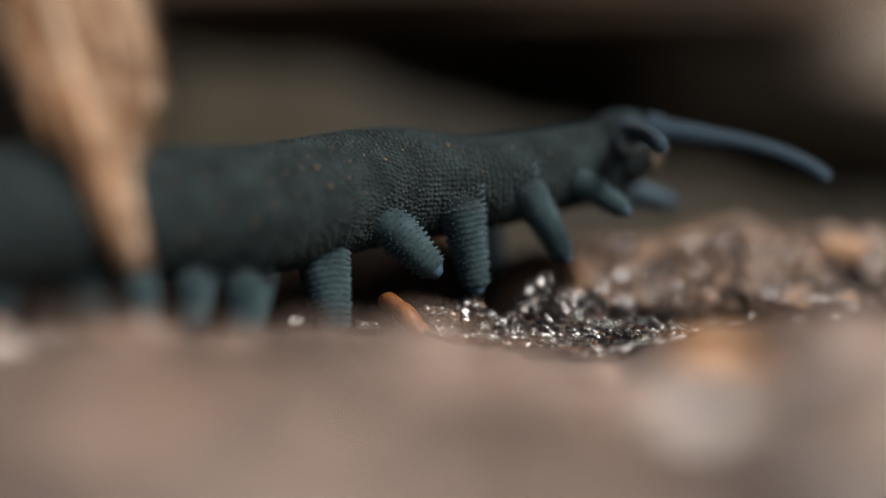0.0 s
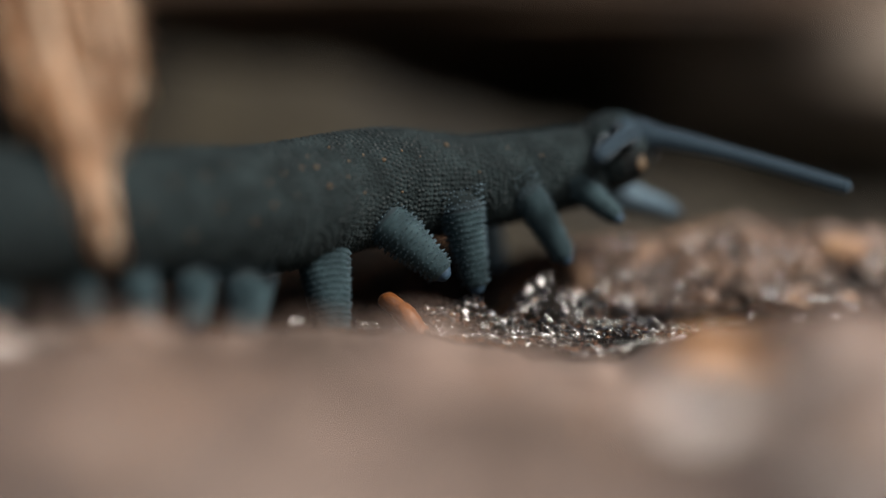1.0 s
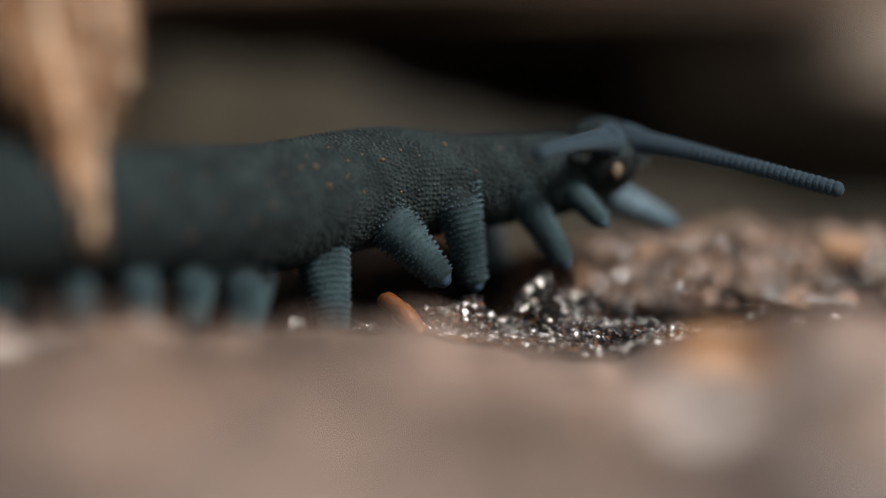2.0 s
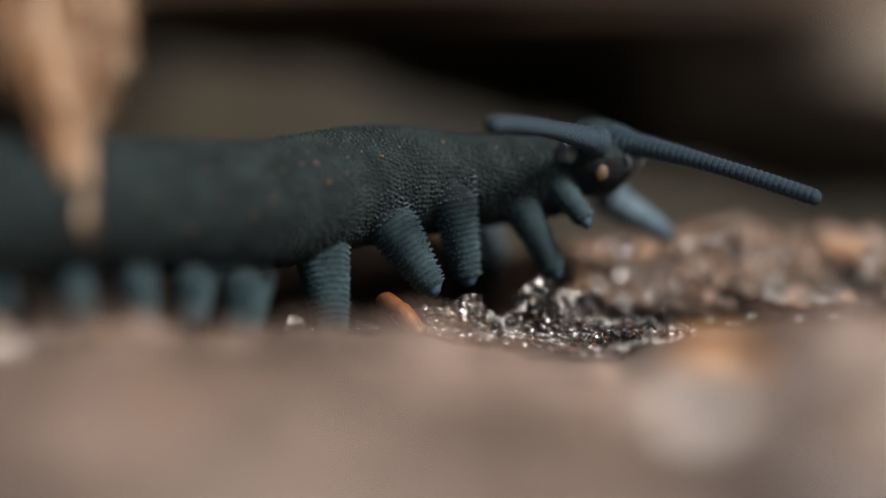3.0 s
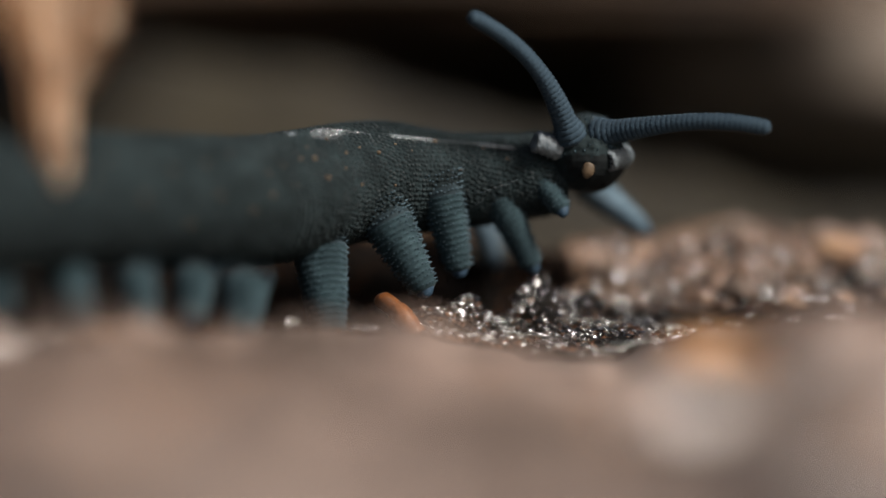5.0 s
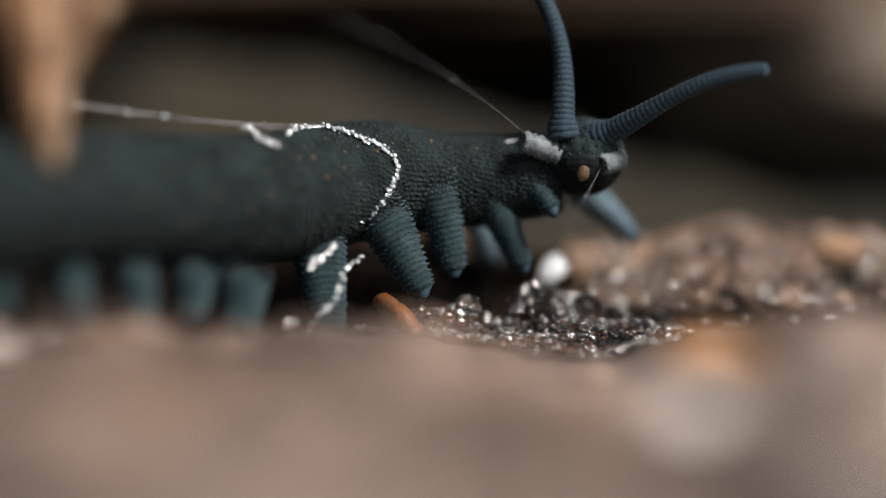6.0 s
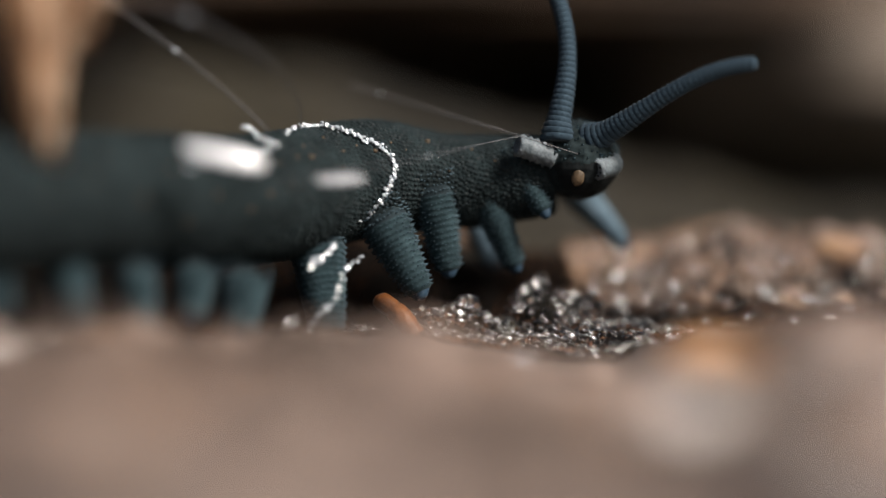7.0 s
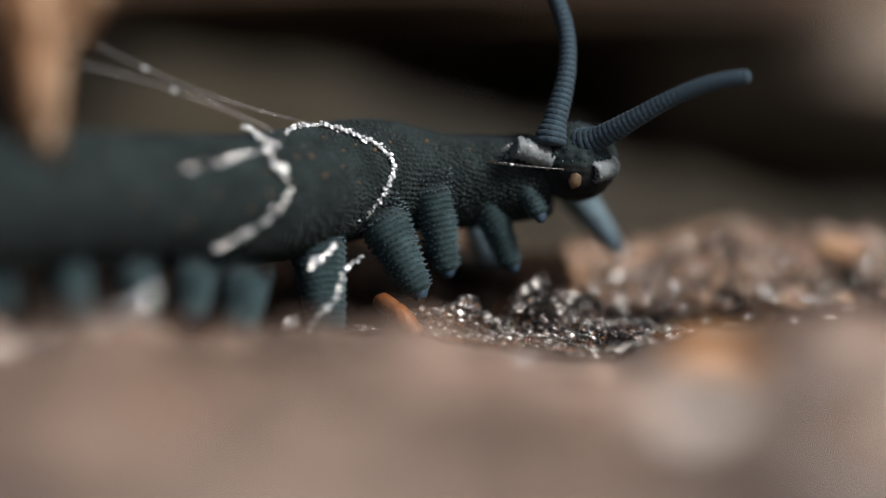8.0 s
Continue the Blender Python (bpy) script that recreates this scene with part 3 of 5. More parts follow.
def make_body_ring(index):
    """One ring of skin: a band that bulges, with a row of papillae round it. Its axis is x."""
    u = index / (BODY_RINGS - 1)
    r = profile(u, RADIUS)
    half = 0.155
    bumps = max(26, round(math.tau * r / 0.17))
    around, across = bumps * 4, 8
    bm = bmesh.new()
    rng = random.Random(index)
    tall = [rng.uniform(0.6, 1.25) for _ in range(bumps)]
    off = [(rng.uniform(-0.18, 0.18), rng.uniform(-0.36, 0.36)) for _ in range(bumps)]
    rows = []
    for j in range(across + 1):
        w = j / across * 2 - 1
        row = []
        for i in range(around):
            b = (i + 2 * (index % 2)) / 4
            th = math.tau * i / around
            cell = tall[int(b) % bumps]
            d2 = ((b % 1 - 0.5 - off[int(b) % bumps][0]) / 0.38) ** 2 + ((w - off[int(b) % bumps][1]) / 0.66) ** 2
            under = math.sin(th)            # th = -90 degrees is the belly
            k = math.exp(-1.5 * d2 ** 1.3) * 0.088 * cell * (0.85 + 0.3 * max(0, -under))
            low = r - 0.014 * abs(w) ** 2.0 - (0.04 if abs(w) > 0.99 else 0)
            rad = low + k
            sq = 1 - 0.03 * step(-0.55, -1.0, under)
            row.append(bm.verts.new(Vector((w * half, rad * math.cos(th), rad * math.sin(th) * sq)) * MM))
        rows.append(row)
    for j in range(across):
        for i in range(around):
            f = bm.faces.new((rows[j][i], rows[j][(i + 1) % around], rows[j + 1][(i + 1) % around], rows[j + 1][i]))
            f.smooth = True
            b = (i + 2 * (index % 2)) / 4
            if j in (3, 4) and 0.2 < b % 1 + 0.125 < 0.8 and tall[int(b) % bumps] > 0.9:
                f.material_index = 1
    ring = part("body_ring", bm, [SKIN, PAPILLA], worm)
    ring.data.attributes.new("along", "FLOAT", "POINT").data.foreach_set("value", [index * 0.22 * MM] * len(ring.data.vertices))
    return ring


body_rings = [make_body_ring(i) for i in range(BODY_RINGS)]


SPOTS = ((79, 141, 10), (80, 161, 11), (95, 148, 9), (69, 171, 10), (111, 128, 9), (76, 139, 7), (72, 144, 7), (69, 151, 8),
         (61, 172, 9), (66, 184, 8), (87, 142, 6), (85, 157, 6), (91, 139, 5), (79, 127, 6), (100, 140, 5), (104, 147, 5),
         (88, 175, 6), (50, 176, 12), (55, 150, 9), (60, 143, 9), (124, 134, 6), (130, 152, 6), (117, 164, 5), (73, 164, 6),
         (57, 196, 10), (98, 182, 5), (85, 121, 5), (42, 160, 11), (46, 140, 9), (36, 170, 10), (64, 132, 7))


def make_spots():
    """Tan warts on the back and flank, each a small dome on its ring: ring, angle round it, size in hundredths of a millimetre."""
    for n, (i, angle, size) in enumerate(SPOTS):
        r = profile(i / (BODY_RINGS - 1), RADIUS)
        th = radians(angle)
        bm = bmesh.new()
        bmesh.ops.create_icosphere(bm, subdivisions=2, radius=size * 0.0105 * MM)
        bmesh.ops.scale(bm, vec=(0.9, 1, 0.85), verts=bm.verts)
        for v in bm.verts:
            v.co *= 1 + 0.3 * noise.noise(v.co * 14000 + Vector((n, 0, 0)))
        bmesh.ops.translate(bm, vec=Vector((0.03, (r + 0.01) * math.cos(th), (r + 0.01) * math.sin(th))) * MM, verts=bm.verts)
        part("skin_spot", smooth(bm), SPOT, body_rings[i], "tan wart")


make_spots()


def tube(bm, stations, around, bump=0.0, bumps=0, mat=0):
    """A closed tube along z: stations of (z, rx, ry, cx, cy)."""
    rows = []
    for j, (z, rx, ry, cx, cy) in enumerate(stations):
        row = []
        for i in range(around):
            th = math.tau * i / around
            k = 1 + (bump * max(0, math.cos(bumps * th + (j // 2 % 2) * math.pi)) if bumps and j % 2 else 0)
            row.append(bm.verts.new(Vector((cx + rx * k * math.cos(th), cy + ry * k * math.sin(th), z)) * MM))
        rows.append(row)
    for r0, r1 in zip(rows, rows[1:]):
        for i in range(around):
            f = bm.faces.new((r0[i], r0[(i + 1) % around], r1[(i + 1) % around], r1[i]))
            f.material_index, f.smooth = mat, True
    bm.faces.new(rows[0][::-1]).material_index = mat
    bm.faces.new(rows[-1]).material_index = mat


def cones(bm, z, r, count, shift, size, tall, rng, mat=1):
    """A ring of small pointed papillae round a limb."""
    for k in range(count):
        th = math.tau * (k + shift + rng.uniform(-0.3, 0.3)) / count
        c = Vector((r * math.cos(th), r * math.sin(th), z + rng.uniform(-0.06, 0.06)))
        out = Vector((math.cos(th), math.sin(th), -0.15))
        tang = Vector((-math.sin(th), math.cos(th), 0))
        up = Vector((0, 0, size))
        base = [bm.verts.new((c + d - out * 0.02) * MM) for d in (tang * size, up, -tang * size, -up)]
        apex = bm.verts.new((c + out * tall * rng.uniform(0.7, 1.2)) * MM)
        for q in range(4):
            f = bm.faces.new((base[q], base[(q + 1) % 4], apex))
            f.material_index, f.smooth = mat, True


LEG_LENGTH = {}


def make_leg(length, r_top, r_foot, folds, label="", skin=None):
    """A stubby ringed leg that runs from its hip at the origin down to the foot at -z."""
    rng = random.Random(round(length * 100) + folds)
    bm = bmesh.new()
    st, folds_at = [], []
    r_foot *= 0.95
    for j in range(folds * 4 + 1):
        u = j / (folds * 4)
        r = r_top * 1.17 + (r_foot - r_top * 1.17) * u ** 1.1
        ridge = (0.962, 0.986, 1.0, 0.986)[j % 4] * (1 - 0.6 * step(0.26, 0, u))
        z = -u * length + 0.9 * (1 - u)
        st.append((z, r * ridge, r * 0.92 * ridge, 0, 0))
        if j % 4 == 2:
            folds_at.append((z, r))
    st.append((-length - 0.06, r_foot * 0.8, r_foot * 0.74, 0, 0))
    st.append((-length - 0.12, r_foot * 0.5, r_foot * 0.45, 0, 0))
    tube(bm, st[::-1], 40)
    for n, (z, r) in enumerate(folds_at):
        cones(bm, z, r * 0.96, max(14, round(math.tau * r / 0.165)), 0.5 * (n % 2), 0.042, 0.095, rng)
    for f in bm.faces:                      # the skin of the flank runs on over the hip
        top = f.calc_center_median().z / MM
        if f.material_index == 0 and top > 0.9 - 0.34 * length + 0.06 * noise.noise(f.calc_center_median() * 4000):
            f.material_index = 2 if top > 0.9 - 0.22 * length else 3
    leg = part("leg", bm, [skin or LEG_SKIN, LEG_TIP, SKIN, HIP_SKIN], worm, label)
    fb = bmesh.new()
    tube(fb, [(-length - 0.32, r_foot * 0.22, r_foot * 0.2, 0.09, 0), (-length - 0.28, r_foot * 0.42, r_foot * 0.4, 0.08, 0), (-length - 0.19, r_foot * 0.56, r_foot * 0.52, 0.05, 0), (-length - 0.08, r_foot * 0.72, r_foot * 0.68, 0.02, 0),
              (-length + 0.1, r_foot * 0.75, r_foot * 0.7, 0, 0)], 18)
    LEG_LENGTH[leg.name] = length + 0.28
    part("foot", smooth(fb), CLAW, leg, "blue-tipped foot with claws")
    return leg


def make_head():
    """The head, facing +x, with its crown, black face and mouth."""
    bm = bmesh.new()
    bmesh.ops.create_uvsphere(bm, u_segments=96, v_segments=64, radius=1.0)
    for v in bm.verts:
        p = v.co.copy()
        x, y, z = p.x * 1.42, p.y * 1.38, p.z * 1.38
        if x > 0:
            z *= 1 - 0.10 * (x / 1.45) ** 2
        if z < 0:
            z *= 0.92
        q = Vector((x, y, z))
        dots = abs(math.sin(x * 9) * math.sin(y * 9)) + 0.7 * abs(math.sin(x * 13 + 1) * math.sin(z * 13))
        q += p * (0.07 * dots * (0.35 + 0.65 * step(-0.2, 0.4, z)) + 0.03 * noise.noise(p * 5))
        v.co = q * MM
    for f in bm.faces:
        c = f.calc_center_median() / MM
        f.smooth = True
        f.material_index = 1 if c.x > 0.62 + 0.2 * noise.noise(c * 3) and c.z < 0.12 + 0.2 * noise.noise(c * 4) else 0
    rng = random.Random(4)
    for n in range(190):                # papillae crowded on the crown
        p = Vector((rng.gauss(0.25, 0.6), rng.gauss(0, 0.6), abs(rng.gauss(0.6, 0.4)))).normalized()
        c = Vector((p.x * 1.42, p.y * 1.38, p.z * 1.38)) * 1.03
        side = p.orthogonal().normalized() * 0.055
        other = p.cross(side)
        base = [bm.verts.new((c + d - p * 0.05) * MM) for d in (side, other, -side, -other)]
        apex = bm.verts.new((c + p * rng.uniform(0.05, 0.1)) * MM)
        for k in range(4):
            bm.faces.new((base[k], base[(k + 1) % 4], apex)).material_index = 2
    head = part("head", bm, [SKIN, FACE_SKIN, LEG_TIP], worm, "blunt slate head with a black face")
    mb = bmesh.new()
    bmesh.ops.create_icosphere(mb, subdivisions=3, radius=0.29 * MM)
    bmesh.ops.scale(mb, vec=(0.4, 0.75, 1.1), verts=mb.verts)
    for v in mb.verts:
        v.co *= 1 + 0.25 * noise.noise(v.co * 5000)
    bmesh.ops.rotate(mb, matrix=Matrix.Rotation(radians(-33), 3, "Z"), verts=mb.verts)
    bmesh.ops.translate(mb, vec=Vector((1.14, -0.72, -0.38)) * MM, verts=mb.verts)
    part("mouth", smooth(mb), SPOT, head, "small tan mouth")
    made = []
    for side in (1, -1):
        ob = bmesh.new()
        long, wide = (1.55, 0.47) if side < 0 else (0.95, 0.46)
        st = []
        for j in range(17):
            u = j / 16
            r = wide * (1 - 0.18 * u) * (1.0 if j % 2 else 0.84) * min(1, 0.45 + 2.2 * u)
            st.append((u * (long + 0.35) - 0.35, r, r, 0, 0))
        st.append((long + 0.05, wide * 0.6, wide * 0.6, 0, 0))
        st.append((long - 0.04, wide * 0.3, wide * 0.3, 0, 0))
        tube(ob, st, 28, 0.08, 9)
        cones(ob, long, wide * 0.74, 11, 0, 0.05, 0.1, random.Random(9), 0)
        for k in range(8 if side > 0 else 0):              # dark pores round the opening
            th = math.tau * k / 8
            pore = bmesh.ops.create_icosphere(ob, subdivisions=1, radius=0.045 * MM)["verts"]
            bmesh.ops.translate(ob, vec=Vector((0.5 * wide * math.cos(th), 0.5 * wide * math.sin(th), long + 0.03)) * MM, verts=pore)
            for f in {f for v in pore for f in v.link_faces}:
                f.material_index = 1
        way, root = ((0.36, -0.88, -0.16), (1.02, 0.72, 0.02)) if side > 0 else ((-0.19, -0.93, 0.3), (0.25, -0.95, 0.18))
        turn = Vector((0, 0, 1)).rotation_difference(Vector(way).normalized())
        bmesh.ops.transform(ob, matrix=Matrix.Translation(Vector(root) * MM) @ turn.to_matrix().to_4x4(), verts=ob.verts)
        made.append((part("slime_papilla", ob, [ORAL, FACE_SKIN], head, "pale grey ringed slime papilla"), Vector(way).normalized()))
    return head, made


head, slime_papillae = make_head()

ANTENNA_RINGS = 34


def make_antenna(label):
    """Rings from the base to the tip; the first carries the others."""
    made = []
    for i in range(ANTENNA_RINGS):
        u = i / (ANTENNA_RINGS - 1)
        r = 0.43 - 0.12 * step(0, 0.55, u) - 0.03 * u + 0.16 * (1 - step(0, 0.12, u))
        bm = bmesh.new()
        h = 0.135
        tip = i == ANTENNA_RINGS - 1
        st = [(-h, r * 0.88, r * 0.88, 0, 0), (-h * 0.55, r * 0.965, r * 0.965, 0, 0), (0, r, r, 0, 0), (h * 0.55, r * 0.965, r * 0.965, 0, 0),
              (h, r * 0.88, r * 0.88, 0, 0)]
        if tip:
            st = [(-h, r * 0.8, r * 0.8, 0, 0), (0, r, r, 0, 0), (0.1, r * 0.93, r * 0.93, 0, 0), (0.2, r * 0.7, r * 0.7, 0, 0), (0.26, r * 0.3, r * 0.3, 0, 0)]
        tube(bm, st, 32)
        if not tip:
            rng = random.Random(i)
            for k in range(14):
                th = math.tau * (k + 0.5 * (i % 2)) / 14
                c = Vector((r * math.cos(th), r * math.sin(th), rng.uniform(-0.02, 0.02)))
                out = Vector((math.cos(th), math.sin(th), 0.25))
                tang = Vector((-math.sin(th), math.cos(th), 0))
                s = 0.034
                base = [bm.verts.new((c + tang * s - Vector((0, 0, s))) * MM), bm.verts.new((c + tang * s + Vector((0, 0, s))) * MM),
                        bm.verts.new((c - tang * s + Vector((0, 0, s))) * MM), bm.verts.new((c - tang * s - Vector((0, 0, s))) * MM)]
                apex = bm.verts.new((c + out * rng.uniform(0.015, 0.04)) * MM)
                for q in range(4):
                    bm.faces.new((base[q], base[(q + 1) % 4], apex)).smooth = True
        made.append(part("antenna" if i == 0 else "antenna_ring", bm, ANTENNA_SKIN, worm if i == 0 else made[0], label if i == 0 else ""))
    return made


antenna_a = make_antenna("long blue-grey ringed antenna")
antenna_b = make_antenna("long blue-grey ringed antenna")

leg_1 = make_leg(2.85, 0.92, 0.62, 18)
leg_2 = make_leg(2.50, 0.90, 0.53, 17)
leg_3 = make_leg(2.55, 0.80, 0.50, 17)
leg_4 = make_leg(2.50, 0.66, 0.44, 17)
leg_5 = make_leg(1.65, 0.52, 0.38, 15)
leg_6 = make_leg(2.20, 0.64, 0.36, 16, "blue leg on the far side, sunlight painted into its pale skin", LIT_LEG_SKIN)
leg_7 = make_leg(2.10, 0.6, 0.45, 15, "blue leg on the far side, sunlight painted into its pale skin", LIT_LEG_SKIN)
leg_8 = make_leg(1.30, 0.80, 0.62, 10)
leg_9 = make_leg(1.00, 0.66, 0.5, 8)
leg_10 = make_leg(1.30, 0.62, 0.45, 10)
leg_11 = make_leg(2.50, 0.85, 0.55, 16)
leg_12 = make_leg(2.30, 0.85, 0.6, 16)


# ------------------------------------------------ tracks: a place at each of a few times, joined smoothly
def track(rows):
    """A smooth path through rows of (seconds, (x, y, z)), without overshoot."""
    ts = [r[0] for r in rows]
    ps = [r[1] for r in rows]
    dims = len(ps[0])
    n = len(ts)
    slopes = []
    for i in range(n):
        s = []
        for c in range(dims):
            if 0 < i < n - 1:
                a0 = (ps[i][c] - ps[i - 1][c]) / (ts[i] - ts[i - 1])
                a1 = (ps[i + 1][c] - ps[i][c]) / (ts[i + 1] - ts[i])
                s.append(0.0 if a0 * a1 <= 0 else 2 * a0 * a1 / (a0 + a1))
            else:
                s.append(0.0)
        slopes.append(s)

    def at(t):
        if t <= ts[0]:
            return Vector(ps[0])
        if t >= ts[-1]:
            return Vector(ps[-1])
        i = max(k for k in range(n) if ts[k] <= t)
        h = ts[i + 1] - ts[i]
        u = (t - ts[i]) / h
        out = []
        for c in range(dims):
            p0, p1, m0, m1 = ps[i][c], ps[i + 1][c], slopes[i][c] * h, slopes[i + 1][c] * h
            out.append((2 * u**3 - 3 * u**2 + 1) * p0 + (u**3 - 2 * u**2 + u) * m0 + (3 * u**2 - 2 * u**3) * p1 + (u**3 - u**2) * m1)
        return Vector(out)
    return at


# the middle line of the body, from the rear to the neck
SPINE = [
    track([(0, (-19.81, -17.00, 4.97)), (8, (-19.66, -17.00, 5.40))]),
    track([(0, (-16.10, -12.00, 4.73)), (3.5, (-16.02, -12.00, 5.13)), (8, (-15.94, -12.00, 5.19))]),
    track([(0, (-11.56, -5.70, 4.58)), (1.7, (-11.53, -5.70, 4.61)), (3.5, (-11.47, -5.70, 4.98)), (4.5, (-11.45, -5.70, 5.05)), (8, (-11.48, -5.70, 5.08))]),
    track([(0, (-6.35, -0.70, 4.43)), (1.7, (-6.36, -0.70, 4.44)), (3.5, (-6.31, -0.70, 4.65)), (4.5, (-6.29, -0.70, 4.73)), (8, (-6.37, -0.70, 4.83))]),
    track([(0, (-2.51, 2.20, 5.05)), (1.7, (-2.58, 2.20, 5.05)), (3.5, (-2.58, 2.20, 5.21)), (4.5, (-2.61, 2.20, 5.27)), (5.8, (-2.65, 2.20, 5.33)), (8, (-2.74, 2.20, 5.39))]),
    track([(0, (1.49, 3.60, 5.22)), (1.7, (1.33, 3.60, 5.22)), (2.8, (1.26, 3.50, 5.24)), (3.5, (1.20, 3.40, 5.26)), (4.5, (1.08, 3.30, 5.27)), (5.8, (0.86, 3.10, 5.27)), (8, (0.63, 3.00, 5.25))]),
    track([(0, (5.55, 5.50, 5.85)), (1, (5.21, 4.90, 5.75)), (1.7, (4.90, 4.40, 5.58)), (2.8, (4.56, 3.90, 5.48)), (3.5, (4.49, 3.60, 5.46)), (4.5, (4.35, 3.30, 5.52)), (5.8, (4.15, 3.00, 5.52)), (8, (3.77, 2.80, 5.44))]),
]
HEAD_AT = track([(0, (6.27, 5.60, 6.17)), (1, (5.94, 4.80, 6.13)), (1.7, (5.60, 4.20, 5.99)), (2.8, (5.33, 3.60, 5.94)), (3.5, (5.30, 3.20, 6.02)), (4.5, (5.17, 2.80, 6.16)), (5.8, (5.02, 2.40, 6.08)), (8, (4.73, 2.20, 5.90))])
HEAD_TURN = track([(0, (2, -8)), (1, (-14, -6)), (1.7, (-30, -5)), (2.8, (-48, -3)), (3.5, (-52, -2)), (4.5, (-58, 0)), (5.8, (-60, 0)), (8, (-60, 4))])

ANTENNA_A = [
    track([(0, (7.27, 5.00, 6.99)), (1, (6.82, 4.50, 6.81)), (1.7, (6.50, 4.00, 6.67)), (2.8, (6.10, 3.20, 6.63)), (3.5, (5.76, 2.60, 6.73)), (4, (5.62, 2.30, 6.82)), (4.5, (5.51, 2.00, 6.95)), (5.8, (5.40, 1.80, 6.86)), (7, (5.22, 1.60, 6.76)), (8, (4.93, 1.50, 6.61))]),
    track([(0, (9.23, 4.60, 6.77)), (1, (9.00, 4.00, 6.52)), (1.7, (8.75, 3.00, 6.32)), (2.8, (8.25, 2.20, 6.28)), (3.5, (7.74, 1.60, 6.42)), (4, (7.55, 1.30, 6.63)), (4.5, (7.35, 1.00, 6.99)), (5.8, (7.18, 0.80, 7.42)), (6.5, (6.85, 0.70, 7.49)), (7, (6.77, 0.60, 7.41)), (8, (6.46, 0.50, 7.15))]),
    track([(0, (11.99, 4.40, 6.48)), (0.5, (11.86, 4.00, 5.92)), (1, (11.92, 3.50, 5.63)), (1.7, (11.41, 2.00, 5.70)), (2.8, (10.58, 1.00, 5.56)), (3.5, (10.00, 0.80, 5.84)), (4, (9.70, 0.50, 6.28)), (4.5, (9.26, 0.30, 6.94)), (5.8, (8.18, 0.00, 8.76)), (6.5, (8.39, 0.00, 9.30)), (7, (8.26, 0.00, 9.19)), (8, (8.03, 0.00, 8.77))]),
    track([(0, (13.32, 4.20, 5.36)), (0.5, (13.62, 3.80, 5.01)), (1, (13.91, 3.00, 5.05)), (1.7, (13.59, 1.00, 5.15)), (2.8, (12.81, 0.20, 4.83)), (3.5, (12.06, 0.00, 5.13)), (4, (11.52, 0.00, 5.61)), (4.5, (11.26, 0.00, 6.32)), (4.7, (10.96, 0.00, 6.61)), (5.8, (10.94, -0.50, 8.93)), (6.5, (10.61, -0.50, 9.54)), (7, (10.50, -0.50, 9.39)), (8, (10.29, -0.50, 8.95))]),
]
ANTENNA_B = [
    track([(0, (6.63, 4.80, 6.86)), (1, (6.33, 3.80, 6.80)), (1.7, (5.92, 3.00, 6.67)), (2.8, (5.43, 2.40, 6.66)), (3.5, (5.15, 2.00, 6.71)), (4.5, (4.65, 1.80, 6.84)), (5.8, (4.33, 1.60, 6.91)), (7, (4.07, 1.40, 6.83)), (8, (3.84, 1.30, 6.69))]),
    track([(0, (6.87, 3.00, 6.99)), (0.5, (6.67, 2.00, 6.97)), (1, (6.30, 1.40, 6.93)), (1.7, (5.33, 0.80, 6.72)), (2.8, (4.20, 0.60, 6.96)), (3.5, (4.22, 0.60, 7.27)), (4, (3.86, 0.70, 7.59)), (4.5, (3.91, 0.80, 7.88)), (5.8, (4.10, 1.60, 8.17)), (6.5, (4.16, 1.70, 8.26)), (8, (4.02, 1.60, 8.11))]),
    track([(0, (7.17, 1.50, 6.93)), (0.5, (6.70, 0.00, 6.95)), (1, (5.81, -0.80, 6.75)), (1.7, (4.49, -1.20, 6.58)), (2.8, (3.11, -1.00, 7.21)), (3.5, (3.23, -0.60, 8.00)), (4, (2.87, -0.50, 8.49)), (4.5, (2.99, -0.20, 9.20)), (5.8, (4.82, 2.00, 10.09)), (6.5, (5.04, 2.20, 10.19)), (8, (5.37, 2.20, 10.00))]),
    track([(0, (7.30, -0.50, 6.68)), (0.5, (6.65, -2.00, 6.87)), (1, (5.16, -2.60, 6.39)), (1.7, (3.78, -2.80, 6.38)), (2.8, (1.97, -2.40, 7.19)), (3.5, (1.28, -2.00, 8.11)), (4, (1.00, -1.40, 8.92)), (4.5, (0.98, -1.00, 9.82)), (4.7, (0.99, -0.90, 10.16)), (5.8, (2.50, 2.60, 12.70)), (6.5, (3.51, 3.00, 12.91)), (8, (3.41, 3.00, 12.71))]),
]

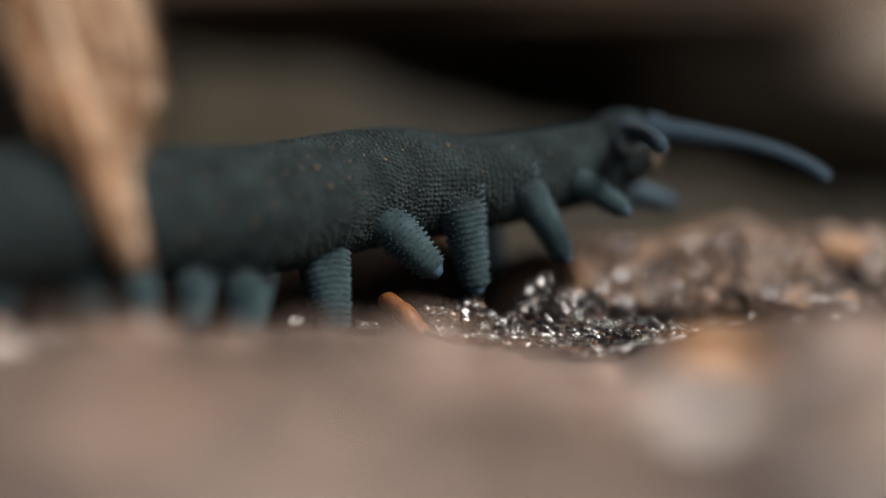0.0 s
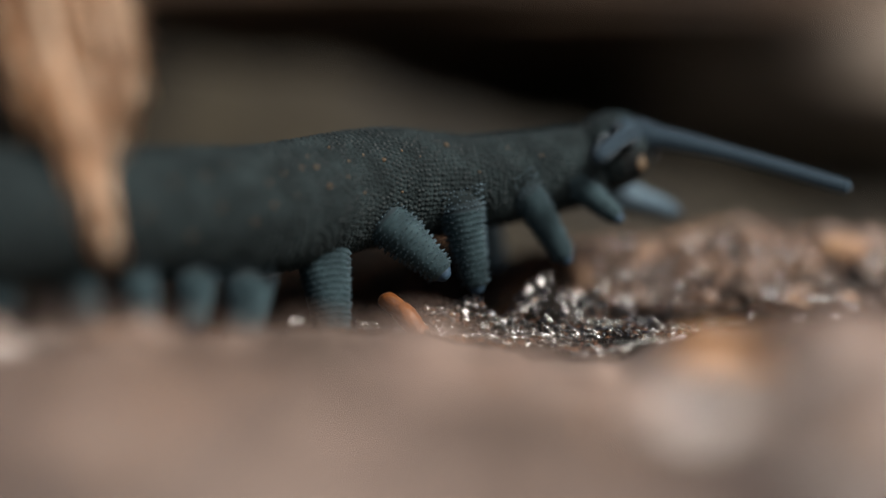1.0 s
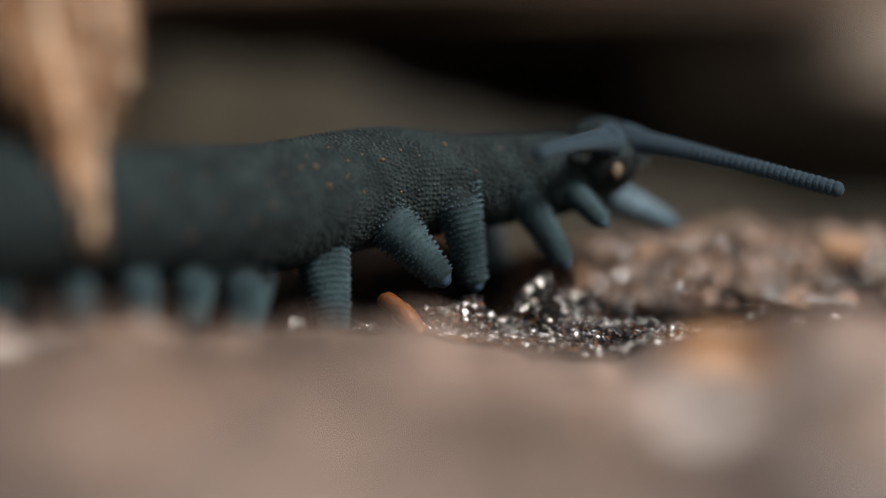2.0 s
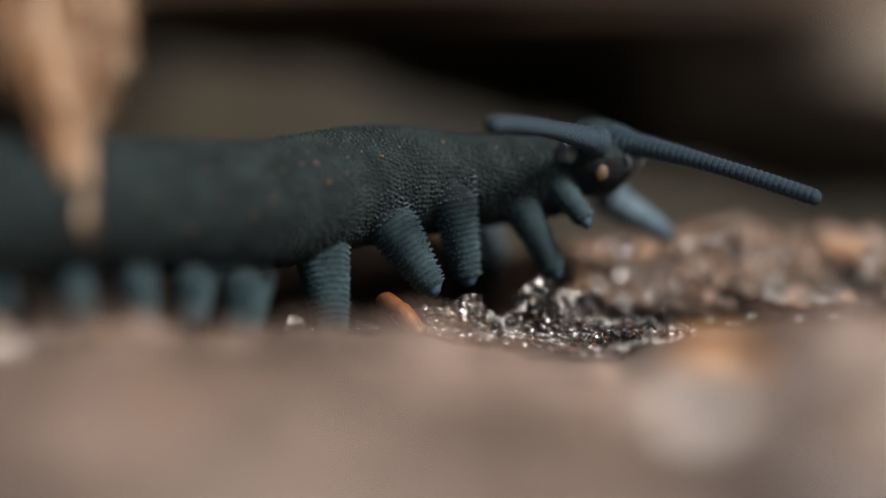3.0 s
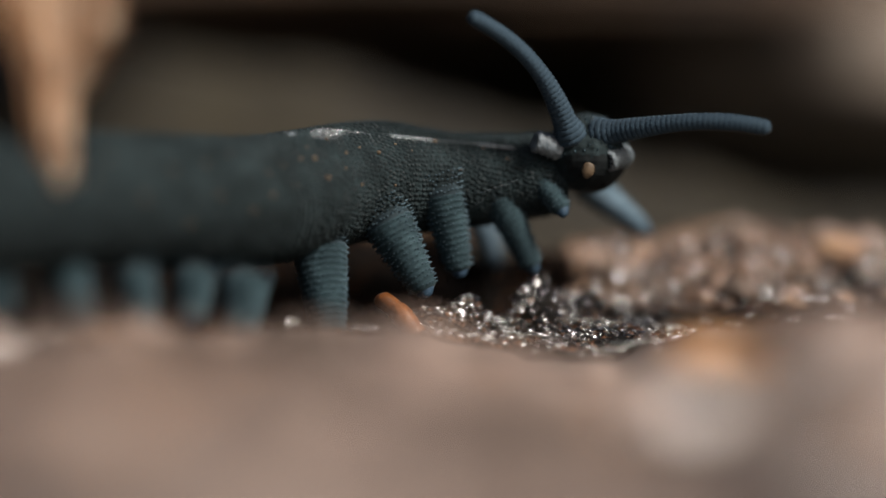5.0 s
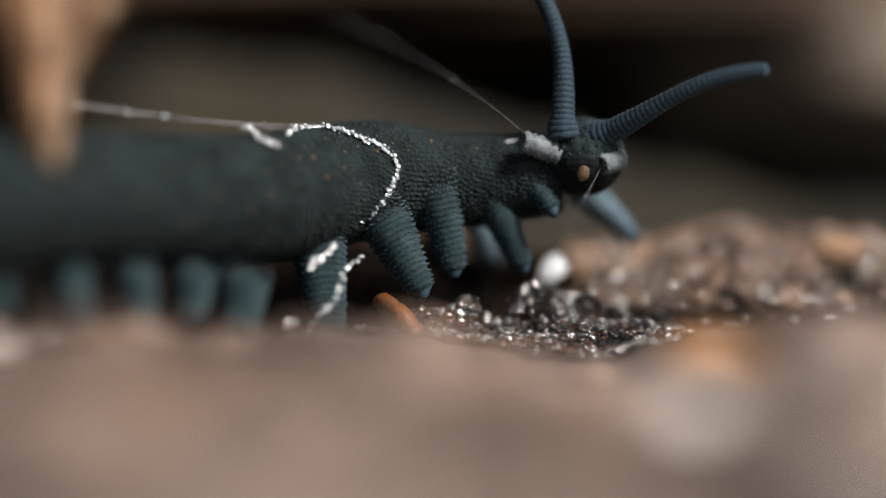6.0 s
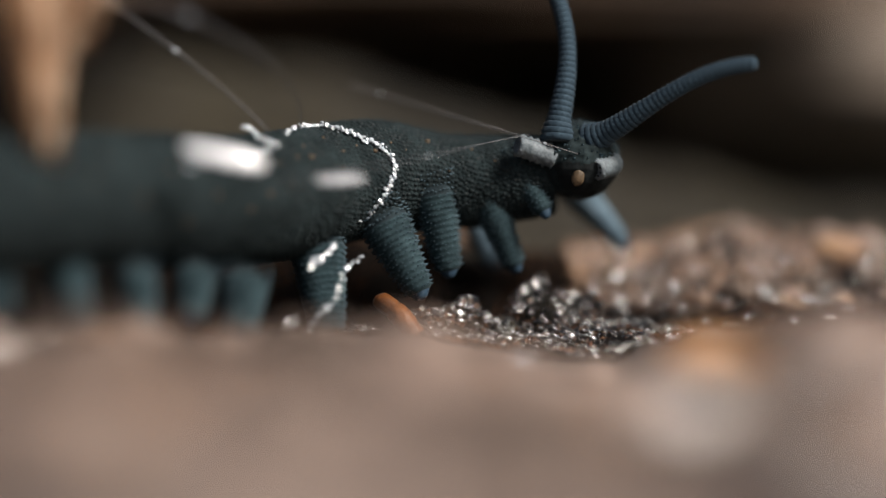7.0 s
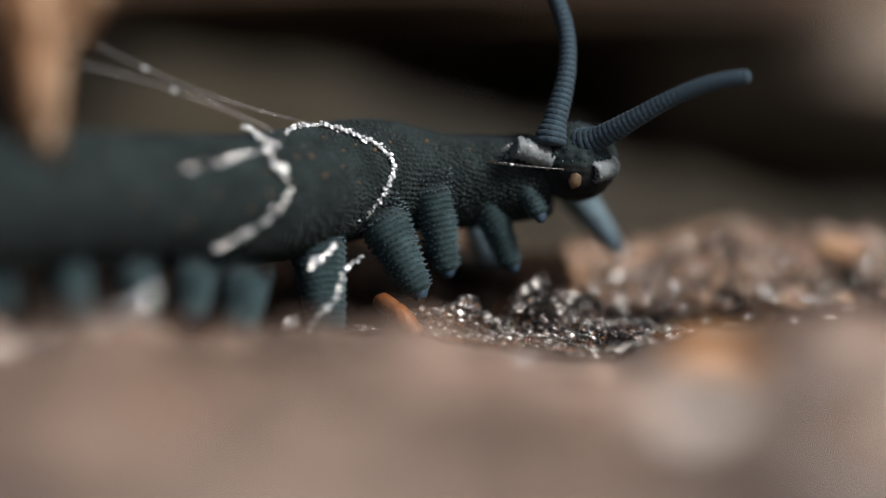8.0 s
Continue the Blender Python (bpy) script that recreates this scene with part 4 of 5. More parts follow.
LEGS = [
    (leg_1, track([(0, (-4.08, 0.30, 2.88)), (3.5, (-4.04, 0.30, 3.02)), (8, (-4.10, 0.30, 3.20))]), track([(0, (-3.66, -0.60, 0.10)), (8, (-3.68, -0.60, 0.13))])),
    (leg_2, track([(0, (-1.73, 1.05, 3.78)), (3.5, (-1.74, 1.05, 3.97)), (8, (-1.92, 1.05, 4.10))]),
     track([(0, (-0.12, 0.80, 2.14)), (1, (0.16, 0.80, 2.06)), (1.7, (0.24, 0.80, 1.94)), (2.8, (-0.11, 0.60, 1.53)), (3.5, (-0.23, 0.60, 1.50)), (8, (-0.52, 0.60, 1.41))])),
    (leg_3, track([(0, (0.61, 1.95, 4.50)), (1.7, (0.57, 1.95, 4.46)), (2.8, (0.47, 1.85, 4.55)), (4.5, (0.19, 1.85, 4.74)), (8, (-0.20, 1.75, 4.84))]),
     track([(0, (1.19, 2.00, 1.42)), (1.7, (1.21, 2.00, 1.52)), (2.8, (0.99, 1.90, 1.70)), (4.5, (0.81, 1.80, 2.02)), (8, (0.35, 1.70, 2.06))])),
    (leg_4, track([(0, (2.88, 2.95, 4.94)), (1.7, (2.80, 2.95, 4.84)), (2.8, (2.58, 2.75, 4.81)), (4.5, (2.10, 2.55, 4.86)), (8, (1.57, 2.25, 4.87))]),
     track([(0, (4.34, 3.20, 2.46)), (1.7, (4.37, 3.20, 2.31)), (2.8, (4.14, 3.00, 1.97)), (3.5, (3.77, 2.80, 1.86)), (4.5, (3.46, 2.60, 2.11)), (8, (2.63, 2.40, 2.20))])),
    (leg_5, track([(0, (4.76, 3.80, 5.20)), (1.7, (4.38, 3.40, 5.17)), (2.8, (4.00, 2.80, 5.26)), (4.5, (3.59, 2.40, 5.41)), (8, (2.86, 2.00, 5.46))]),
     track([(0, (6.51, 3.40, 4.10)), (1.7, (5.87, 3.00, 3.70)), (2.8, (5.20, 2.20, 3.71)), (3.5, (4.96, 1.90, 3.92)), (4.5, (4.53, 1.70, 4.13)), (6.5, (3.93, 1.50, 4.17)), (8, (3.62, 1.50, 3.98))])),
    (leg_6, track([(0, (6.27, 6.60, 4.68)), (1.7, (6.17, 6.20, 4.54)), (2.8, (5.99, 5.80, 4.52)), (4.5, (5.72, 5.40, 4.74)), (8, (4.97, 5.00, 4.60))]),
     track([(0, (8.38, 6.50, 4.24)), (1.7, (8.49, 6.20, 3.57)), (2.8, (8.31, 6.00, 3.06)), (3.5, (8.02, 5.80, 3.08)), (4.5, (7.64, 5.60, 3.29)), (6.5, (6.84, 5.20, 2.95)), (8, (6.37, 5.00, 2.70))])),
    (leg_7, track([(0, (1.54, 7.20, 3.63)), (4.5, (1.41, 6.80, 3.66)), (8, (1.27, 6.50, 3.71))]), track([(0, (1.94, 7.00, 1.86)), (4.5, (2.06, 6.80, 2.04)), (8, (1.96, 6.50, 2.09))])),
    (leg_8, track([(0, (-6.37, -2.50, 2.84)), (8, (-6.33, -2.50, 3.02))]), track([(0, (-6.60, -3.80, 0.25)), (8, (-6.57, -3.80, 0.45))])),
    (leg_9, track([(0, (-8.06, -4.00, 3.09)), (8, (-7.85, -4.00, 3.40))]), track([(0, (-8.19, -5.20, 0.75)), (8, (-8.02, -5.20, 1.05))])),
    (leg_10, track([(0, (-9.97, -5.60, 3.03)), (8, (-9.89, -5.60, 3.61))]), track([(0, (-9.54, -6.60, 0.60)), (8, (-9.38, -6.60, 0.85))])),
    (leg_11, track([(0, (-11.75, -7.00, 2.77)), (1.7, (-12.08, -7.00, 3.14)), (8, (-12.00, -7.00, 3.53))]), track([(0, (-10.94, -7.60, 0.95)), (1.7, (-11.37, -7.60, 1.09)), (8, (-11.37, -7.60, 1.12))])),
    (leg_12, track([(0, (-14.19, -9.20, 3.30)), (8, (-14.03, -9.20, 3.59))]), track([(0, (-13.96, -9.80, 1.42)), (8, (-13.80, -9.80, 1.53))])),
]

TUFT_TIP = track([(0, (-9.76, -8.50, 2.78)), (0.5, (-10.18, -8.60, 2.90)), (1, (-10.59, -8.70, 3.01)), (1.5, (-10.92, -8.80, 3.23)), (2.8, (-11.32, -9.00, 3.82)), (3.5, (-11.60, -9.20, 4.15)), (4.5, (-11.88, -9.50, 4.88)), (5.8, (-12.17, -9.70, 5.76)), (6.5, (-12.29, -9.70, 6.15)), (8, (-12.36, -9.70, 6.47))])
TUFT_LEAN = track([(0, (-14, 0)), (1.5, (-9, 0)), (3.5, (-5, 0)), (4.5, (-3, 0)), (6.5, (0, 0)), (8, (0, 0))])


def catmull(points, u):
    """A point and its direction on the smooth line through the points, u from 0 to 1."""
    n = len(points) - 1
    i = min(int(u * n), n - 1)
    f = u * n - i
    p0, p1, p2, p3 = points[max(i - 1, 0)], points[i], points[i + 1], points[min(i + 2, n)]
    at = 0.5 * (2 * p1 + (p2 - p0) * f + (2 * p0 - 5 * p1 + 4 * p2 - p3) * f * f + (3 * p1 - p0 - 3 * p2 + p3) * f**3)
    way = 0.5 * ((p2 - p0) + 2 * (2 * p0 - 5 * p1 + 4 * p2 - p3) * f + 3 * (3 * p1 - p0 - 3 * p2 + p3) * f * f)
    return at, way.normalized()


def even_line(points, count, smooth_line):
    """count places, evenly apart, on the line: (point, direction)."""
    fine = [smooth_line(points, k / 160) for k in range(161)]
    run = [0.0]
    for q0, q1 in zip(fine, fine[1:]):
        run.append(run[-1] + (q1[0] - q0[0]).length)
    out, k = [], 0
    for i in range(count):
        want = run[-1] * i / (count - 1)
        while k < 159 and run[k + 1] < want:
            k += 1
        f = (want - run[k]) / max(run[k + 1] - run[k], 1e-9)
        out.append((fine[k][0].lerp(fine[k + 1][0], f), fine[k][1].lerp(fine[k + 1][1], f).normalized()))
    return out


def bezier(p, u):
    v = 1 - u
    at = p[0] * v**3 + p[1] * (3 * v * v * u) + p[2] * (3 * v * u * u) + p[3] * u**3
    way = (p[1] - p[0]) * (3 * v * v) + (p[2] - p[1]) * (6 * v * u) + (p[3] - p[2]) * (3 * u * u)
    return at, way.normalized()


def placed(p, q):
    return Matrix.Translation(p * MM) @ q.to_matrix().to_4x4()


# ------------------------------------------------ slime
def bead_mesh(seed, long=1.0):
    bm = bmesh.new()
    made = bmesh.ops.create_icosphere(bm, subdivisions=2, radius=1.0)["verts"]
    for v in made:
        p = v.co * (1 + 0.25 * noise.noise(v.co * 1.2 + Vector((seed, 0, 0))))
        v.co = Vector((p.x * long, p.y, p.z)) * MM
    smooth(bm)
    me = bpy.data.meshes.new("slime_bead")
    bm.to_mesh(me)
    bm.free()
    me.materials.append(SLIME)
    return me


BEADS = [bead_mesh(k * 3.7, 1.0 + 0.5 * (k % 3)) for k in range(5)]
THREAD = bead_mesh(1.0, 5.0)
FLAKE = bead_mesh(2.0, 1.2)
for v in FLAKE.vertices:
    v.co.z *= 0.1


def spine_near(x, t):
    """How far along the body the ring nearest to x is, and its middle."""
    pts = [node(t) for node in SPINE]
    best = min(range(101), key=lambda k: abs(catmull(pts, k / 100)[0].x - x))
    return best / 100, catmull(pts, best / 100)[0]


def stuck(p, t, on_body):
    """Where a bead that rests at p at the end lies at t, as the skin under it creeps."""
    if not on_body:
        return p
    pts = [node(t) for node in SPINE]
    end = [node(8.0) for node in SPINE]
    return p + catmull(pts, on_body)[0] - catmull(end, on_body)[0]


STRINGS = []          # filled with (object, rows)


def bead_string(label, line, count, sizes, start, landing, on_skin, seed, thread=0.4):
    """Beads and short threads of slime that shoot from the slime papilla and stick along a line."""
    string = tagged(new("slime_strand"), label, "slime", "strands of slime")
    rng = random.Random(seed)
    places = even_line([Vector(p) for p in line], count, catmull)
    for k, (p, way) in enumerate(places):
        u = None
        if on_skin:
            u, mid = spine_near(p.x, 8.0)
            slant = abs(catmull([node(8.0) for node in SPINE], u)[1].x)
            r = profile(u, RADIUS) + 0.05
            p = Vector((p.x, mid.y - math.sqrt(max(r * r - (p.z - mid.z) ** 2, 0.02)) / min(slant, 0.92) - 0.08, p.z))
        for piece in range(3):
            if rng.random() < (0.25 if thread else 0.6, 1 - thread, 0.12)[piece]:
                continue
            s = rng.uniform(*sizes) * rng.uniform(0.7, 1.2) * (1, 0.28, 1.45)[piece]
            ob = new("slime_thread" if piece == 1 else "slime_bead", (BEADS[rng.randrange(5)], THREAD, FLAKE)[piece])
            ob.parent = string
            ob.scale = (s, s, s)
            jig = Vector((rng.uniform(-1, 1), rng.uniform(-1, 0), rng.uniform(-1, 1))) * (sizes[1] * rng.choice((0.5, 0.9, 1.2, 2.4)))
            q = way.to_track_quat("X", "Z")
            # flat beads aimed at the sun's mirror slope, added for sparkle
            if piece == 2:
                jig -= Vector((0, sizes[1] * 0.6, 0))
                q = UP.rotation_difference(GLINT + Vector((rng.gauss(0, 0.09), rng.gauss(0, 0.09), rng.gauss(0, 0.09))))
            t0 = start + (landing - start) * 0.75 * k / count
            t1 = t0 + (landing - start) * 0.25
            rows = [(t, placed(HEAD_AT(t), q)) for t in (0.0, 1.0, 2.0, 3.0, 4.0, 4.7) if t < t0 - 0.2]
            rows += [(t, placed(HEAD_AT(t), q)) for t in (5.4, 6.2, 7.0) if t < t0 - 0.2]
            rows.append((t0, placed(HEAD_AT(t0), q)))
            rows += [(t, placed(stuck(p + jig, t, u), q)) for t in (t1, *[x for x in (5.8, 6.3, 6.8, 7.4, 8.0) if x > t1 + 0.05])]
            STRINGS.append((ob, rows))
    return string


bead_string("glistening white slime string looped over the flank",
            [(-5.19, 0.00, 7.10), (-4.56, 0.00, 7.29), (-3.70, 0.00, 7.29), (-2.75, 0.00, 6.98), (-1.99, 0.00, 6.60), (-1.51, 0.00, 5.99), (-1.61, 0.00, 5.38), (-2.03, 0.00, 4.69), (-2.66, 0.00, 4.12), (-3.29, 0.00, 3.69), (-3.58, 0.00, 3.31)],
            270, (0.01, 0.046), 4.85, 5.5, True, 1)
bead_string("glistening white slime drops along a leg", [(-3.49, -0.90, 3.33), (-3.72, -1.10, 3.04), (-4.01, -1.30, 2.83), (-4.28, -1.40, 2.65)], 24, (0.024, 0.062), 4.95, 5.6, False, 2)
bead_string("white slime drops hanging down a leg", [(-2.56, -0.30, 2.91), (-3.02, -0.80, 2.60), (-3.26, -1.30, 2.22), (-3.36, -1.60, 1.72), (-3.66, -1.80, 1.35), (-4.00, -1.90, 1.08), (-4.45, -2.00, 0.39)], 26, (0.012, 0.046), 5.0, 5.65, False, 3)
bead_string("small drops of slime fallen on the soil", [(-6.60, -3.20, 1.06), (-6.32, -3.20, 0.87), (-6.14, -3.10, 1.00)], 7, (0.025, 0.05), 5.1, 5.75, False, 4)
bead_string("tangled white slime clot on the back", [(-6.52, -0.80, 7.32), (-6.16, -1.20, 7.14), (-5.92, -1.60, 6.93), (-5.61, -1.80, 6.83), (-5.30, -1.90, 6.68)], 30, (0.015, 0.045), 5.0, 5.6, False, 5)
bead_string("slack string of slime across the back", [(-5.53, -1.80, 6.60), (-6.26, -2.20, 6.47), (-7.06, -3.00, 6.28), (-8.36, -4.40, 6.05)], 18, (0.025, 0.055), 6.35, 6.62, True, 6, 0.0)
bead_string("thick white slime string looped over the flank", [(-5.98, -1.80, 7.09), (-5.40, -2.60, 6.15), (-5.04, -2.90, 5.71), (-4.97, -3.10, 5.20), (-5.24, -3.40, 4.66), (-5.82, -3.80, 4.16), (-6.53, -4.30, 3.79), (-6.97, -4.70, 3.52), (-7.26, -5.10, 3.36)],
            34, (0.03, 0.066), 7.5, 7.68, True, 7, 0.0)
bead_string("thick slime string stretched to the soil", [(-8.92, -7.00, 2.38), (-9.65, -10.00, 1.97), (-10.47, -12.50, 1.72), (-11.43, -14.00, 1.38)], 30, (0.026, 0.046), 7.52, 7.72, False, 8)

JETS = []             # filled with (segments, control tracks, first second of flight)


def make_jet(label, count, r0, r1, knots, ctrl, out_at):
    """A thread of slime in short straight pieces, squirted from a papilla."""
    jet = tagged(new("slime_jet"), label, "slime", "strands of slime")
    made = []
    for i in range(count):
        u = i / (count - 1)
        r = r0 + (r1 - r0) * u
        bm = bmesh.new()
        tube(bm, [(-0.5, r, r, 0, 0), (-0.2, r * 1.08, r, 0, 0), (0.2, r * 0.95, r, 0, 0), (0.5, r, r, 0, 0)], 8)
        made.append(part("slime_thread", bm, SLIME_THREAD, jet))
        for kn in knots:
            if abs(u - kn) < 0.5 / count:
                kb = bmesh.new()
                rough_stone(kb, (0, 0, 0), r * 2.4, i, 2, 0.3, (1, 1, 1.8))
                part("slime_bead", kb, SLIME, made[-1])
    JETS.append((made, ctrl, out_at))
    return jet


def inside_body(t, k):
    """Places in the slime gland, from the neck backwards."""
    pts = [node(t) for node in SPINE]
    return catmull(pts, 0.97 - 0.09 * k)[0]


make_jet("thin slime thread squirted from a papilla", 14, 0.018, 0.017, (0.2, 0.5, 0.9), [
    track([(5.8, (5.63, 1.20, 5.81)), (6.2, (5.64, 1.20, 6.16)), (6.5, (5.65, 1.20, 5.81)), (6.8, (5.50, 1.20, 6.12)), (7, (5.54, 1.20, 6.06)), (7.2, (5.54, 1.20, 5.81)), (7.5, (5.31, 1.20, 5.71)), (8, (5.02, 1.20, 5.71))]),
    track([(5.8, (5.22, 0.60, 5.26)), (6, (5.07, 0.50, 4.94)), (6.2, (4.32, 1.00, 6.51)), (6.5, (4.68, 0.00, 5.16)), (6.6, (4.30, 0.00, 4.97)), (6.8, (3.93, 0.40, 6.10)), (7, (4.13, 0.60, 6.53)), (7.2, (3.35, 0.30, 5.58)), (7.5, (2.00, -0.50, 5.47)), (7.8, (3.55, 0.70, 5.80)), (8, (4.04, 0.80, 5.81))]),
    track([(5.8, (4.80, -0.50, 4.74)), (6, (4.24, -4.00, 3.98)), (6.2, (3.15, 0.50, 6.92)), (6.5, (3.48, -2.00, 4.89)), (6.6, (3.28, -2.50, 4.45)), (6.8, (2.36, -1.50, 5.90)), (7, (2.39, 0.00, 7.07)), (7.2, (1.41, -2.00, 5.64)), (7.5, (-0.65, -3.00, 4.95)), (7.8, (2.68, 0.30, 5.97)), (8, (3.16, 0.40, 5.89))]),
    track([(5.8, (4.36, -2.00, 4.23)), (6, (3.74, -8.00, 3.44)), (6.2, (1.80, -0.50, 7.34)), (6.5, (1.36, -6.00, 4.99)), (6.6, (2.45, -6.00, 4.26)), (6.8, (0.65, -4.00, 5.09)), (7, (-2.51, -3.00, 8.67)), (7.2, (-0.64, -6.00, 5.93)), (7.5, (-3.18, -6.00, 3.93)), (7.8, (2.20, 0.00, 6.10)), (8, (2.29, 0.00, 6.02))]),
], 5.55)
make_jet("thin slime thread squirted from a papilla", 14, 0.018, 0.017, (0.35, 0.75), [
    track([(5.8, (3.36, 1.40, 6.72)), (6.2, (2.98, 1.40, 6.88)), (6.8, (2.80, 1.40, 6.88)), (7.5, (2.47, 1.40, 6.83)), (8, (2.70, 1.40, 6.69))]),
    track([(5.8, (2.39, 1.20, 6.81)), (6, (2.00, 1.00, 7.80)), (6.2, (1.62, 0.80, 7.29)), (6.5, (1.05, 0.40, 6.62)), (6.6, (1.82, 0.50, 7.49)), (6.8, (0.48, 0.40, 7.73)), (7, (0.48, 0.30, 6.49)), (7.2, (0.48, 0.30, 7.31)), (7.5, (1.94, 0.90, 7.61)), (7.8, (1.87, 1.00, 7.36)), (8, (2.57, 1.30, 6.66))]),
    track([(5.8, (1.42, 1.00, 6.93)), (6, (0.27, -2.00, 9.34)), (6.2, (-0.47, -3.00, 8.95)), (6.5, (-1.41, -2.00, 6.53)), (6.6, (0.09, -4.00, 8.09)), (6.8, (-1.55, -5.00, 9.36)), (7, (-1.39, -4.00, 6.11)), (7.2, (-3.17, -6.00, 8.47)), (7.5, (1.42, -1.00, 8.05)), (7.8, (1.27, -1.00, 7.92)), (8, (2.45, 1.20, 6.58))]),
    track([(5.8, (-1.45, 0.00, 7.24)), (6, (-3.13, -8.00, 11.02)), (6.2, (-3.09, -9.00, 11.55)), (6.5, (-3.35, -3.00, 6.38)), (6.6, (-2.45, -6.00, 7.89)), (6.8, (-5.20, -9.00, 11.55)), (7, (-4.95, -7.00, 5.71)), (7.2, (-6.97, -9.00, 11.02)), (7.5, (0.84, -2.00, 8.40)), (7.8, (0.56, -2.00, 8.55)), (8, (2.33, 1.10, 6.51))]),
], 5.55)
make_jet("long taut slime thread rising from the back", 16, 0.022, 0.042, (0.55,), [
    track([(5.8, (-5.25, -0.40, 7.22)), (6.5, (-5.78, -0.80, 7.27)), (7, (-6.00, -1.00, 7.49)), (7.5, (-5.62, -1.00, 7.62)), (8, (-5.76, -1.20, 7.29))]),
    track([(5.8, (-6.36, -1.00, 7.46)), (6, (-7.21, -1.00, 7.39)), (6.5, (-7.66, -1.00, 7.87)), (6.8, (-7.27, -1.20, 8.44)), (7, (-7.46, -1.20, 8.91)), (7.2, (-6.51, -1.20, 8.72)), (7.5, (-6.14, -1.20, 8.82)), (7.8, (-6.72, -1.00, 7.58)), (8, (-7.26, -1.40, 7.97))]),
    track([(5.8, (-7.84, -1.60, 7.79)), (6, (-9.68, -2.00, 7.71)), (6.5, (-10.04, -2.00, 8.46)), (6.8, (-9.47, -2.00, 9.49)), (7, (-9.18, -2.00, 10.24)), (7.2, (-7.68, -2.00, 10.24)), (7.5, (-6.56, -2.00, 9.86)), (7.8, (-8.35, -2.00, 7.90)), (8, (-8.91, -2.00, 8.70))]),
    track([(5.8, (-9.36, -2.50, 8.11)), (6, (-12.35, -3.00, 8.21)), (6.2, (-12.29, -3.00, 8.47)), (6.5, (-12.09, -3.00, 9.10)), (6.8, (-11.61, -3.00, 10.62)), (7, (-11.14, -3.00, 11.73)), (7.2, (-8.82, -3.00, 11.73)), (7.5, (-7.00, -3.00, 11.73)), (7.8, (-10.70, -3.00, 8.21)), (8, (-11.44, -3.00, 9.36))]),
], 5.5)
make_jet("long thin slime thread rising from the back", 16, 0.02, 0.04, (0.8,), [
    track([(5.8, (-4.60, 0.00, 7.32)), (8, (-4.68, 0.00, 7.47))]),
    track([(5.8, (-6.38, -0.60, 7.34)), (6.5, (-7.12, -0.60, 7.47)), (6.8, (-5.72, -2.00, 7.99)), (7, (-4.46, -3.00, 8.95)), (7.2, (-5.49, -3.00, 8.95)), (7.5, (-6.54, -0.80, 7.48)), (8, (-6.36, -0.60, 7.91))]),
    track([(5.8, (-7.67, -1.20, 7.62)), (6, (-9.53, -1.50, 7.60)), (6.5, (-9.89, -1.50, 7.79)), (6.8, (-6.91, -4.00, 9.34)), (7, (-5.71, -6.00, 10.28)), (7.2, (-6.61, -6.00, 10.47)), (7.5, (-8.38, -1.60, 7.88)), (8, (-8.22, -1.20, 8.42))]),
    track([(5.8, (-9.40, -2.00, 8.02)), (6, (-11.70, -2.40, 8.00)), (6.5, (-12.34, -2.40, 8.10)), (6.8, (-9.33, -6.00, 10.83)), (7, (-9.69, -8.00, 11.73)), (7.2, (-9.52, -8.00, 11.91)), (7.5, (-10.75, -2.40, 8.60)), (8, (-10.93, -2.40, 9.87))]),
], 5.5)


def make_drop(label, r, long, path, tilt):
    bm = bmesh.new()
    rough_stone(bm, (0, 0, 0), r, r * 20, 3, 0.2, (long, 1, 1))
    for v in bm.verts:                  # flattened to face the glint slope, so that the drop looks bright
        v.co -= GLINT * v.co.dot(GLINT) * 0.65
    return thing("slime_drop", bm, WHITE_SLIME, label, "slime", "flying drops of slime"), path, tilt


